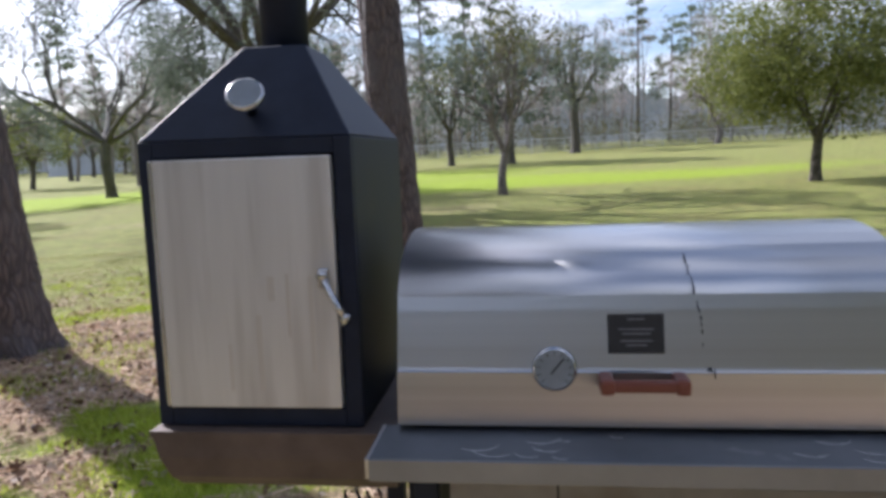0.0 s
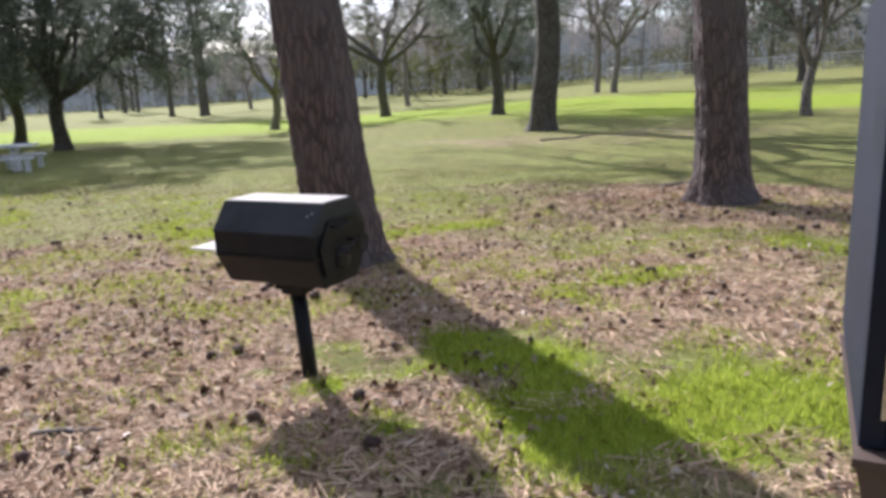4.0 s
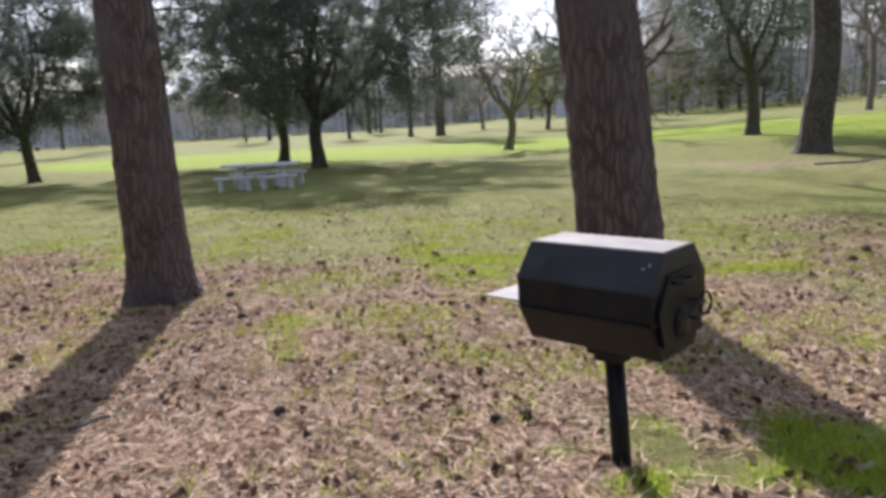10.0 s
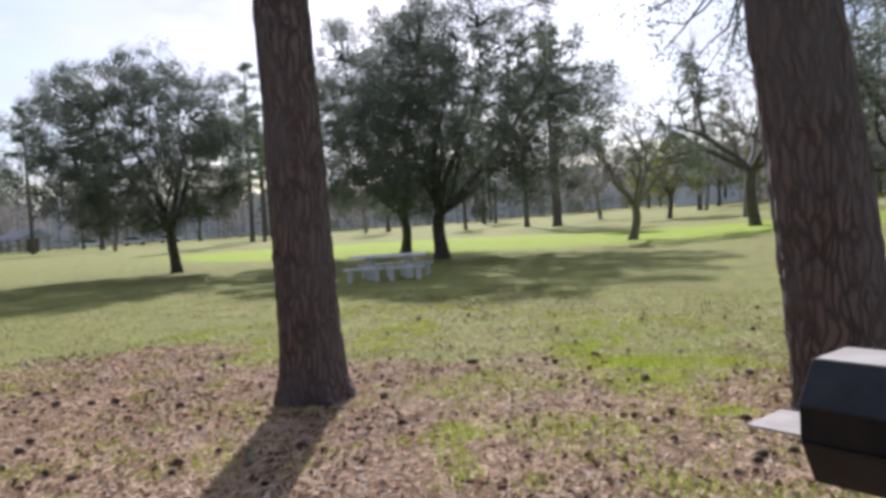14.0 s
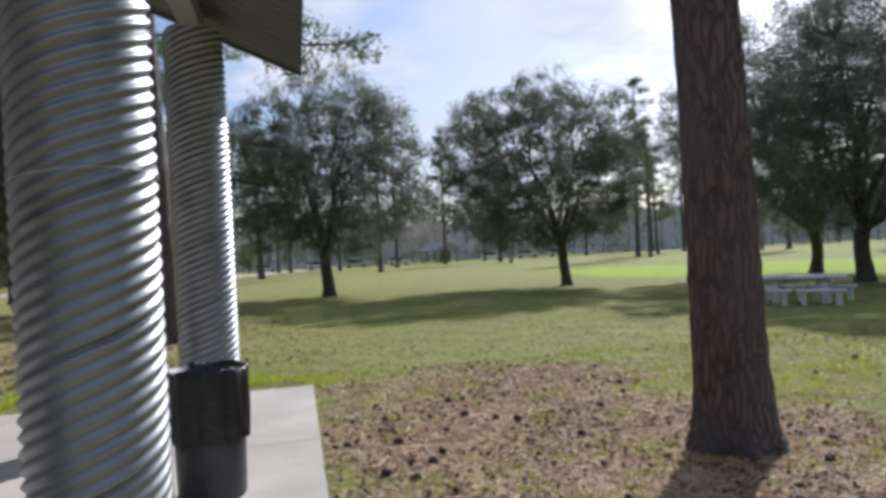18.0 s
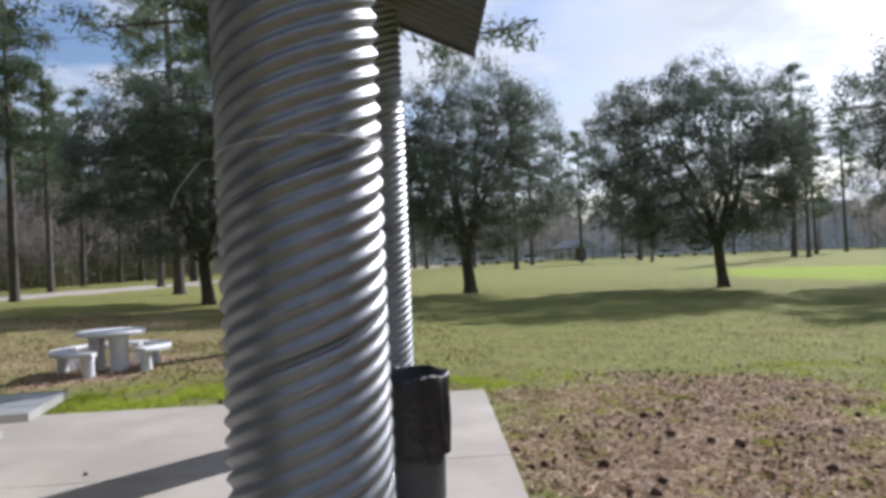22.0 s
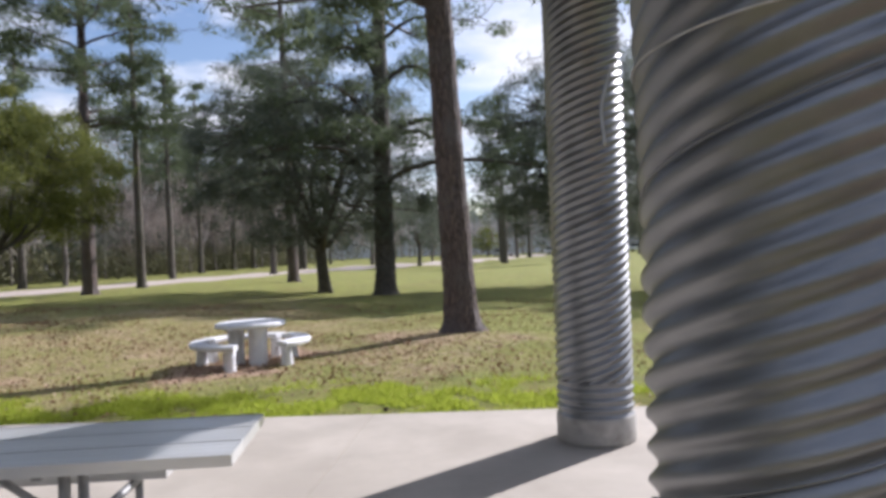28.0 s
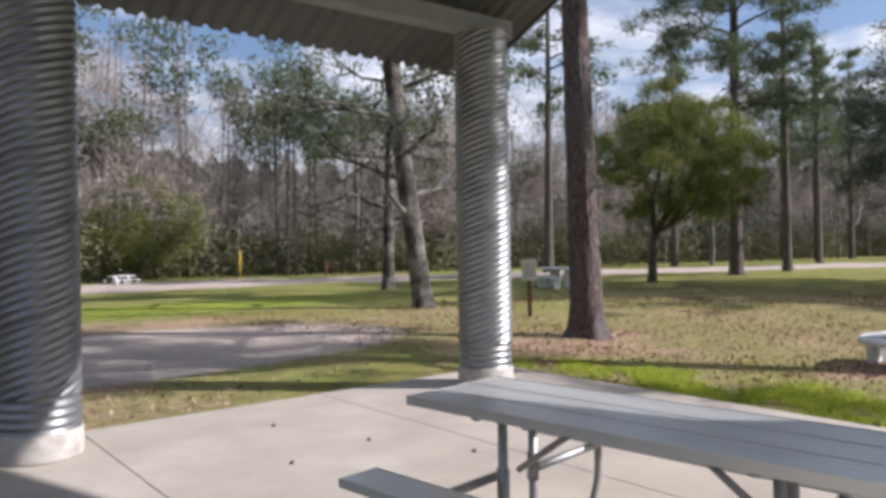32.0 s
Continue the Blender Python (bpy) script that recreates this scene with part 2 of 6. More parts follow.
M_STEEL = surface("brushed_stainless", (0.56, 0.555, 0.555), (0.62, 0.615, 0.615), 2.5, (0.27, 0.35), 0.95, 0.02, 240,
                  stretch=(0.05, 0.6, 14), spots=(0.52, 0.505, 0.49), spot_scale=2.0, depth=0.001)
M_DOOR_STEEL = surface("streaked_stainless", (0.61, 0.605, 0.60), (0.71, 0.705, 0.70), 3.0, (0.30, 0.42), 0.5, 0.06, 240,
                       stretch=(4, 1, 0.3), spots=(0.40, 0.385, 0.37), spot_scale=2.6, spot_at=(0.48, 0.72), depth=0.001)
M_BLACK = surface("black_heat_paint", (0.009, 0.013, 0.027), (0.018, 0.025, 0.046), 9, (0.48, 0.60), 0.0, 0.12, 160, depth=0.002)
M_BLACK.node_tree.nodes["Principled BSDF"].inputs["Specular IOR Level"].default_value = 0.25
# sooty paint; also stands in for shade on the grill's upright lid front
M_SOOT_SHADE = surface("sooty_and_shade_black", (0.007, 0.008, 0.011), (0.018, 0.019, 0.023), 7, (0.34, 0.55), 0.0, 0.2, 120,
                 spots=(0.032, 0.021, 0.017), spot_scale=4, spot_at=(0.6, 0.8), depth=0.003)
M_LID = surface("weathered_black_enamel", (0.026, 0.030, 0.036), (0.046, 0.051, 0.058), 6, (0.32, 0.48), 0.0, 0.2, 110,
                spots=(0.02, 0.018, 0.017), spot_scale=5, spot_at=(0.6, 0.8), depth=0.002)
for dull in (M_SOOT_SHADE, M_LID):
    dull.node_tree.nodes["Principled BSDF"].inputs["Specular IOR Level"].default_value = 0.22
M_RUSTY = surface("scorched_brown_paint", (0.07, 0.05, 0.042), (0.15, 0.11, 0.09), 6, (0.5, 0.7), 0.2, 0.15, 90, depth=0.002)
M_SHELF = surface("dull_steel_shelf", (0.13, 0.14, 0.155), (0.19, 0.20, 0.22), 6, (0.38, 0.55), 0.6, 0.1, 150,
                  spots=(0.36, 0.36, 0.365), spot_scale=7, spot_at=(0.66, 0.76), depth=0.001)
M_PLATE = surface("worn_grey_plate", (0.26, 0.24, 0.22), (0.37, 0.345, 0.32), 9, (0.65, 0.8), 0.0, 0.15, 90,
                  spots=(0.24, 0.205, 0.175), spot_scale=6, depth=0.002)
M_WOOD = surface("red_stained_wood", (0.13, 0.035, 0.022), (0.24, 0.075, 0.045), 6, (0.35, 0.5), 0, 0.25, 60,
                 stretch=(0.3, 3, 3), depth=0.003)
M_DIAL = surface("dial_face", (0.20, 0.23, 0.25), (0.27, 0.30, 0.33), 20, (0.3, 0.4), 0, 0.0)
M_CHROME = surface("chrome", (0.46, 0.46, 0.46), (0.58, 0.58, 0.575), 15, (0.15, 0.28), 1.0, 0.05, 200, depth=0.001)
M_INK = surface("black_ink", (0.015, 0.015, 0.016), (0.025, 0.025, 0.026), 30, (0.5, 0.6), 0, 0)
M_CREAM = surface("faded_print", (0.12, 0.12, 0.13), (0.17, 0.17, 0.18), 30, (0.5, 0.6), 0, 0)
M_BAG = surface("black_plastic_bag", (0.008, 0.008, 0.010), (0.020, 0.020, 0.023), 8, (0.24, 0.4), 0, 0.9, 22, depth=0.02)
M_CAN = surface("grey_rubbish_can", (0.026, 0.028, 0.034), (0.050, 0.053, 0.060), 8, (0.45, 0.6), 0, 0.15, 60, depth=0.003)
M_SIGN = surface("sign_board", (0.48, 0.50, 0.46), (0.60, 0.62, 0.57), 14, (0.5, 0.6), 0, 0.05)
M_POST = surface("brown_post", (0.10, 0.035, 0.022), (0.17, 0.065, 0.04), 12, (0.7, 0.85), 0, 0.2, 60)
M_YPOST = surface("yellow_marker", (0.50, 0.36, 0.03), (0.60, 0.43, 0.05), 12, (0.5, 0.7), 0, 0.05)
M_WIRE = surface("pale_wire", (0.50, 0.50, 0.48), (0.66, 0.66, 0.64), 20, (0.4, 0.5), 0.2, 0.0)
M_FENCE = surface("fence_steel", (0.42, 0.43, 0.44), (0.52, 0.53, 0.54), 8, (0.5, 0.6), 0.3, 0.0)
M_CAR = surface("car_paint", (0.55, 0.57, 0.60), (0.62, 0.64, 0.66), 2, (0.2, 0.3), 0.1, 0.0, coat=0.6, vary=0.35)
M_GLASS = surface("dark_car_glass", (0.02, 0.024, 0.028), (0.03, 0.034, 0.04), 3, (0.06, 0.1), 0, 0.0)
M_TYRE = surface("tyre_rubber", (0.018, 0.018, 0.018), (0.03, 0.03, 0.03), 20, (0.7, 0.9), 0, 0.1)
M_HUT = surface("far_hut_wall", (0.26, 0.25, 0.24), (0.34, 0.33, 0.31), 1.2, (0.7, 0.9), 0, 0.1)
M_HUTROOF = surface("far_hut_roof", (0.20, 0.22, 0.24), (0.30, 0.32, 0.34), 2, (0.5, 0.6), 0.2, 0.1)

M_LICHEN_BARK = bark("mottled_bark", (0.022, 0.02, 0.018), (0.065, 0.056, 0.05), (0.25, 0.235, 0.22), 10.0, 0.4, 0.6)
M_DRIP = surface("dull_drip_marks", (0.54, 0.52, 0.495), (0.62, 0.60, 0.575), 9, (0.4, 0.55), 0.4, 0.0, stretch=(3, 1, 0.3))
M_SCUFF = surface("dried_white_smear", (0.50, 0.50, 0.50), (0.66, 0.66, 0.65), 40, (0.7, 0.9), 0, 0.1)
# paler than foliage: some distance haze is mixed into the grey
M_WOODBANK = surface("hazed_bank_of_trees", (0.15, 0.155, 0.15), (0.26, 0.25, 0.24), 0.35, (0.9, 1.0), 0, 0.8, 1.5, stretch=(1, 1, 0.35),
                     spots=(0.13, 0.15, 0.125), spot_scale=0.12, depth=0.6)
# for the unseen banks: dark, so that the steel mirrors dark trees
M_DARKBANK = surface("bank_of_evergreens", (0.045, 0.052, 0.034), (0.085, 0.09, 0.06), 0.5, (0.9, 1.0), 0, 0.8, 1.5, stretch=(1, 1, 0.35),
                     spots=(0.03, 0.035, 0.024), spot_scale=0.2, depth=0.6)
M_HAZED_TREES = surface("haze_painted_trees", (0.205, 0.225, 0.225), (0.315, 0.335, 0.335), 0.35, (0.9, 1.0), 0, 0.8, 1.5, stretch=(1, 1, 0.35),
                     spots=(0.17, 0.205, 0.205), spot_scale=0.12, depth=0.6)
# distance haze painted on the far trees: bluish pale colour, faint glow
far_bsdf = M_HAZED_TREES.node_tree.nodes["Principled BSDF"]
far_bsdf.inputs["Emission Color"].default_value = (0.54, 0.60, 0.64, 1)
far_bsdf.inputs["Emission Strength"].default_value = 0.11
# the lid's brushing smears what it mirrors along its length
lid_nodes = M_STEEL.node_tree.nodes
lid_way = lid_nodes.new("ShaderNodeTangent")
lid_way.direction_type, lid_way.axis = "RADIAL", "X"
M_STEEL.node_tree.links.new(lid_way.outputs[0], lid_nodes["Principled BSDF"].inputs["Tangent"])
lid_nodes["Principled BSDF"].inputs["Anisotropic"].default_value = 0.9
lid_nodes["Principled BSDF"].inputs["Anisotropic Rotation"].default_value = 0.25


# ---------------------------------------------------------------- mesh helpers
def mesh_of(name, verts, faces, material, smooth=False):
    """A mesh from numpy arrays: verts (n, 3), faces (m, k)."""
    verts, faces = np.asarray(verts, np.float32), np.asarray(faces, np.int32)
    me = bpy.data.meshes.new(name)
    me.vertices.add(len(verts))
    me.vertices.foreach_set("co", verts.ravel())
    k = faces.shape[1]
    me.loops.add(faces.size)
    me.loops.foreach_set("vertex_index", faces.ravel())
    me.polygons.add(len(faces))
    me.polygons.foreach_set("loop_start", np.arange(0, faces.size, k, dtype=np.int32))
    if smooth:
        me.polygons.foreach_set("use_smooth", np.ones(len(faces), bool))
    me.update(calc_edges=True)
    if material:
        me.materials.append(material)
    return me


def put(name, me, parent=None, label="", m=None):
    ob = new(name, me)
    if parent:
        ob.parent = parent
    if m is not None:
        ob.matrix_basis = m
    if label:
        ob["label"] = label
    return ob


def part(name, bm, material, parent=None, label="", smooth=False, m=None):
    """Links a bmesh as one mesh object."""
    me = bpy.data.meshes.new(name)
    bmesh.ops.recalc_face_normals(bm, faces=bm.faces[:])
    bm.to_mesh(me)
    bm.free()
    me.materials.append(material)
    if smooth:
        me.polygons.foreach_set("use_smooth", np.ones(len(me.polygons), bool))
    return put(name, me, parent, label, m)


def box(x0, x1, y0, y1, z0, z1, bevel=0.0, bm=None):
    bm = bm or bmesh.new()
    got = bmesh.ops.create_cube(bm, size=1.0, matrix=Matrix.Translation(((x0 + x1) / 2, (y0 + y1) / 2, (z0 + z1) / 2))
                                @ Matrix.Diagonal((x1 - x0, y1 - y0, z1 - z0, 1)))
    if bevel:
        vs = set(got["verts"])
        bmesh.ops.bevel(bm, geom=[e for e in bm.edges if e.verts[0] in vs and e.verts[1] in vs], offset=bevel,
                        segments=2, affect="EDGES", profile=0.6)
    return bm


def prism(outline, axis, a, b, bm=None, bevel=0.0):
    """A closed outline of (p, q) pairs drawn out along an axis from a to b."""
    bm = bm or bmesh.new()
    put3 = {"x": lambda p, q, r: (r, p, q), "y": lambda p, q, r: (p, r, q), "z": lambda p, q, r: (p, q, r)}[axis]
    lo = [bm.verts.new(put3(p, q, a)) for p, q in outline]
    hi = [bm.verts.new(put3(p, q, b)) for p, q in outline]
    n = len(lo)
    fs = [bm.faces.new(lo[::-1]), bm.faces.new(hi)]
    fs += [bm.faces.new((lo[i], lo[(i + 1) % n], hi[(i + 1) % n], hi[i])) for i in range(n)]
    if bevel:
        es = {e for f in fs for e in f.edges}
        bmesh.ops.bevel(bm, geom=list(es), offset=bevel, segments=2, affect="EDGES", profile=0.6)
    return bm


def lathe(rings, n=32, bm=None, closed=True):
    """Rings of (radius, z) turned round the z axis."""
    bm = bm or bmesh.new()
    rows = [[bm.verts.new((r * math.cos(2 * math.pi * k / n), r * math.sin(2 * math.pi * k / n), z)) for k in range(n)] for r, z in rings]
    for a, b in zip(rows, rows[1:]):
        for k in range(n):
            bm.faces.new((a[k], a[(k + 1) % n], b[(k + 1) % n], b[k]))
    if closed:
        bm.faces.new(rows[0][::-1])
        bm.faces.new(rows[-1])
    return bm


def tube(points, radii, n=10, cap=True):
    """Vertices and quads of a round tube along points."""
    pts = np.asarray(points, float)
    rad = np.broadcast_to(np.asarray(radii, float), (len(pts),))
    way = np.gradient(pts, axis=0)
    way /= np.linalg.norm(way, axis=1)[:, None] + 1e-9
    ref = np.array([0.0, 0, 1]) if abs(way[0, 2]) < 0.9 else np.array([1.0, 0, 0])
    side = np.cross(way, ref)
    side /= np.linalg.norm(side, axis=1)[:, None] + 1e-9
    upv = np.cross(side, way)
    ang = np.linspace(0, 2 * np.pi, n, endpoint=False)
    ring = np.cos(ang)[None, :, None] * side[:, None, :] + np.sin(ang)[None, :, None] * upv[:, None, :]
    v = (pts[:, None, :] + ring * rad[:, None, None]).reshape(-1, 3)
    i = np.arange(len(pts) - 1)[:, None] * n
    k = np.arange(n)[None, :]
    f = np.stack([i + k, i + (k + 1) % n, i + n + (k + 1) % n, i + n + k], 2).reshape(-1, 4)
    if cap:
        v = np.vstack([v, pts[:1], pts[-1:]])
        a, b, last = len(v) - 2, len(v) - 1, (len(pts) - 1) * n
        kk = np.arange(n)
        f = np.vstack([f, np.stack([np.full(n, a), (kk + 1) % n, kk, np.full(n, a)], 1)[:, [0, 1, 2, 2]],
                       np.stack([np.full(n, b), last + kk, last + (kk + 1) % n, np.full(n, b)], 1)[:, [0, 1, 2, 2]]])
    return v, f


def pipe(name, points, radius, material, parent=None, label="", n=12, m=None):
    bm = bmesh.new()
    v, f = tube(points, radius, n, False)
    vs = [bm.verts.new(p) for p in v]
    for q in f:
        bm.faces.new([vs[i] for i in q])
    bm.faces.new(vs[:n][::-1])
    bm.faces.new(vs[-n:])
    return part(name, bm, material, parent, label, True, m)


def bent(points, steps=5, reach=0.3):
    """A path through points with its corners rounded."""
    pts = [Vector(p) for p in points]
    out = [pts[0]]
    for a, b, c in zip(pts, pts[1:], pts[2:]):
        r = min(reach, (b - a).length / 2, (c - b).length / 2)
        p, q = b + (a - b).normalized() * r, b + (c - b).normalized() * r
        out += [p.lerp(b, t).lerp(b.lerp(q, t), t) for t in np.linspace(0, 1, steps)]
    return [tuple(p) for p in out + [pts[-1]]]


def thing(name, m=None, label="", category="", group="", kind=""):
    ob = new(name)
    ob.empty_display_size = 0.2
    if m is not None:
        ob.matrix_basis = m
    return tagged(ob, label, category, group, kind)


# ---------------------------------------------------------------- ground
def ease(u):
    u = np.clip(u, 0, 1)
    return u * u * (3 - 2 * u)


def ground_z(x, y):
    """The lie of the land: it sinks a little to the west and climbs to the north-east."""
    x, y = np.asarray(x, float), np.asarray(y, float)
    z = -0.03 - 0.33 * ease((-x - 8) / 14) * ease((y + 16) / 14) + 0.024 * np.clip(x + y - 14, 0, 130)
    z = z + 0.2 * np.exp(-((x + 19.5) ** 2 / 30 + (y + 0.3) ** 2 / 9))
    return z + 0.018 * np.sin(x * 1.3 + y * 0.4) * np.cos(y * 1.1 - x * 0.3) * ease((np.hypot(x + 8.4, y + 2.8) - 5) / 3)


def gz(x, y):
    return float(ground_z(x, y))


def wave(x, y, s, seed=0.0):
    """Cheap smooth noise from 0 to 1."""
    a = np.sin(x * s + 1.7 * np.sin(y * s * 0.7 + seed)) + np.sin(y * s * 1.3 + 1.9 * np.sin(x * s * 0.8 + 2 + seed))
    b = np.sin(x * s * 2.3 + 2.1 * np.sin(y * s * 1.9 + seed)) + np.sin(y * s * 2.9 + 1.3 * np.sin(x * s * 2.1 + seed))
    return np.clip(0.5 + 0.17 * a + 0.1 * b, 0, 1)


def blob(x, y, cx, cy, rx, ry=None, soft=0.5):
    d = np.hypot((x - cx) / rx, (y - cy) / (ry or rx))
    return 1 - ease((d - 1 + soft) / (2 * soft))


def litter(x, y):
    """How much pine straw and bare earth covers the ground, 0 to 1."""
    w = wave(x, y, 0.9, 1.0)
    x, y = x + 0.55 * np.sin(y * 1.7 + 1.4 * np.sin(x * 1.3)) + 0.2 * np.sin(y * 5.1 + x * 2.0), y + 0.45 * np.sin(x * 1.9 + 1.2 * np.sin(y * 1.6)) + 0.18 * np.sin(x * 5.7 - y)
    d = np.maximum.reduce([0.5 * blob(x, y, -0.8, -1.8, 5.0, 3.2), 0.9 * blob(x, y, -4.4, 2.9, 4.2, 1.9), 0.62 * blob(x, y, -1.2, 5.2, 2.6, 1.7), 0.62 * blob(x, y, -0.6, 9.5, 2.4, 1.9),
                           blob(x, y, -7.3, 4.2, 1.7, 1.5), 0.85 * blob(x, y, -9.4, 3.6, 3.0, 1.6), 0.5 * blob(x, y, -17.6, -1.0, 3.4, 1.6), 0.62 * blob(x, y, -4.2, 5.2, 3.2, 2.2),
                           0.55 * blob(x, y, -14.9, -8.6, 3.0, 2.2), 0.8 * blob(x, y, -16.4, -4.0, 1.5, 0.9), 0.35 * blob(x, y, -3.5, 19.5, 5.5, 1.8),
                           0.38 * blob(x, y, -19.5, -6.5, 8.0, 5.5), 0.3 * blob(x, y, -25.0, -13.5, 8.0, 5.0), 0.8 * blob(x, y, 1.5, -7.0, 9.0, 6.0), 0.9 * blob(x, y, -16.4, -3.9, 1.4, 1.1), 0.4 * blob(x, y, -14.0, -13.0, 5.0, 4.0), 0.35 * blob(x, y, -26, -9, 9, 5), 0.7 * blob(x, y, -5, -14, 8, 5)])
    return np.clip(d * (0.45 + 0.7 * w + 0.45 * wave(x, y, 3.1, 9.0)), 0, 1) * (1 - ease((lush_lit(x, y) - 0.35) / 0.4))


def lush_lit(x, y):
    """Bright fresh grass, in ragged tufts; far off, sunlit strips of lawn painted brighter."""
    wx = x + 0.30 * np.sin(y * 2.9 + 1.3 * np.sin(x * 2.1)) + 0.12 * np.sin(y * 7.7 + x * 3.0)
    wy = y + 0.24 * np.sin(x * 3.3 + 1.1 * np.sin(y * 2.7)) + 0.10 * np.sin(x * 8.3 - y * 2.0)
    clump = np.clip(3.4 * wave(x, y, 3.4, 4.0) - 1.2, 0, 1.3)
    near = np.maximum.reduce([1.5 * blob(wx, wy, -0.95, 3.75, 1.15, 0.62), 0.7 * blob(wx, wy, -2.2, 2.75, 0.55, 0.3), 0.75 * blob(wx, wy, -5.8, 7.1, 0.9, 0.6),
                              0.48 * blob(wx, wy, -5.0, 4.45, 0.9, 0.4), 0.6 * blob(wx, wy, -3.6, 7.5, 0.8, 0.45), 0.62 * blob(wx, wy, -1.4, 5.6, 0.8, 0.7),
                              0.85 * blob(wx, wy, -12.6, -2.6, 0.95, 4.6), 0.6 * blob(wx, wy, -0.7, 2.4, 0.8, 0.5), 0.25 * blob(wx, wy, -4.2, 5.6, 2.4, 1.4),
                              0.5 * blob(wx, wy, 0.3, 7.2, 0.9, 0.5), 0.7 * blob(wx, wy, -2.5, 3.75, 0.3, 0.25), 0.6 * blob(wx, wy, -4.4, 5.85, 0.35, 0.3)])
    # far bands: sunlight on the lawn, put in as brighter grass colour
    far = 1.1 * blob(x, y, -41, 28.5, 15, 6.5, 0.5) + 0.95 * blob(x, y, -20, 38, 27, 7.5, 0.5) + 0.8 * blob(x, y, 6, 28.5, 13, 3.5, 0.6) + 0.5 * blob(x, y, -10, -21, 9, 2.5)
    near = np.maximum(near, 1.3 * np.maximum(blob(wx, wy, -2.42, 3.5, 0.36, 0.2), 0.8 * blob(wx, wy, -2.75, 3.3, 0.22, 0.15)))
    near = np.maximum(near * clump, 1.1 * blob(wx, wy, -0.85, 3.7, 1.0, 0.5) * np.clip(0.6 + clump, 0, 1))
    return np.clip(near + far * (0.6 + 0.6 * wave(x, y, 0.25, 2.0)), 0, 1)


def sandy(x, y):
    """The sandy track and the parking spur."""
    road = y - (-36 + 0.38 * np.clip(-x - 20, 0, 150))
    r = 1 - ease((np.abs(road) - 3.4) / 1.0)
    spur = blob(x, y, -7.5, -12.6, 6.0, 3.0, 0.12) * (x < 4)
    return np.maximum(r * (x < 20), np.clip(spur * (0.75 + 0.5 * wave(x, y, 0.8, 7.0)), 0, 1))


def spread(lo, hi, step, far, growth=1.16):
    inner = list(np.arange(lo, hi + step / 2, step))
    out, d = [], step
    while (out[-1] if out else 0) < far:
        d *= growth
        out.append((out[-1] if out else 0) + d)
    return np.array([lo - o for o in out[::-1]] + inner + [hi + o for o in out])


def ground_material():
    m = bpy.data.materials.new("park_ground")
    m.use_nodes = True
    n, l = m.node_tree.nodes, m.node_tree.links
    p = n["Principled BSDF"]
    co = n.new("ShaderNodeTexCoord")

    def noise_at(scale, detail=6):
        t = n.new("ShaderNodeTexNoise")
        t.inputs["Scale"].default_value, t.inputs["Detail"].default_value, t.inputs["Roughness"].default_value = scale, detail, 0.65
        l.new(co.outputs["Object"], t.inputs["Vector"])
        return t.outputs["Fac"]

    def ramp_of(src, a, b, lo=0.35, hi=0.65):
        r = n.new("ShaderNodeValToRGB")
        r.color_ramp.elements[0].position, r.color_ramp.elements[1].position = lo, hi
        r.color_ramp.elements[0].color, r.color_ramp.elements[1].color = (*a, 1), (*b, 1)
        l.new(src, r.inputs[0])
        return r.outputs[0]

    def mixed(fac, a, b):
        x = n.new("ShaderNodeMix"); x.data_type = "RGBA"
        l.new(fac, x.inputs["Factor"]); l.new(a, x.inputs["A"]); l.new(b, x.inputs["B"])
        return x.outputs["Result"]

    def attr(name):
        a = n.new("ShaderNodeAttribute"); a.attribute_name = name
        return a.outputs["Fac"]

    def ragged(name, grain, amount):
        """An area's share, with its border broken up by noise."""
        s = n.new("ShaderNodeMath"); s.operation = "MULTIPLY_ADD"; s.inputs[1].default_value = amount
        l.new(grain, s.inputs[0]); l.new(attr(name), s.inputs[2])
        r = n.new("ShaderNodeMapRange")
        r.inputs["From Min"].default_value, r.inputs["From Max"].default_value = amount * 0.5 + 0.18, amount * 0.5 + 0.72
        l.new(s.outputs[0], r.inputs["Value"])
        return r.outputs[0]

    fine, mid, wide = noise_at(70, 8), noise_at(7, 7), noise_at(0.5, 6)
    clumps = noise_at(2.4, 5)
    turf = mixed(ramp_of(mid, (0, 0, 0), (1, 1, 1), 0.37, 0.56),
                 ramp_of(fine, (0.165, 0.158, 0.052), (0.375, 0.355, 0.12), 0.3, 0.7),
                 ramp_of(fine, (0.145, 0.175, 0.042), (0.345, 0.38, 0.10), 0.3, 0.7))
    turf = mixed(ramp_of(wide, (0, 0, 0), (0.5, 0.5, 0.5), 0.48, 0.62), turf, ramp_of(fine, (0.17, 0.14, 0.052), (0.33, 0.275, 0.11), 0.3, 0.7))
    earth = mixed(ramp_of(mid, (0, 0, 0), (1, 1, 1), 0.42, 0.6),
                  ramp_of(fine, (0.19, 0.115, 0.078), (0.68, 0.48, 0.345), 0.34, 0.68),
                  ramp_of(fine, (0.30, 0.20, 0.14), (0.84, 0.64, 0.46), 0.34, 0.70))
    earth = mixed(ramp_of(clumps, (0, 0, 0), (0.6, 0.6, 0.6), 0.54, 0.68), earth, ramp_of(fine, (0.11, 0.07, 0.05), (0.42, 0.29, 0.22), 0.36, 0.68))
    chunk = noise_at(19, 4)
    earth = mixed(ramp_of(chunk, (0.85, 0.85, 0.85), (0, 0, 0), 0.38, 0.44), earth, ramp_of(fine, (0.09, 0.055, 0.04), (0.34, 0.215, 0.16), 0.36, 0.68))
    crumb = noise_at(42, 3)
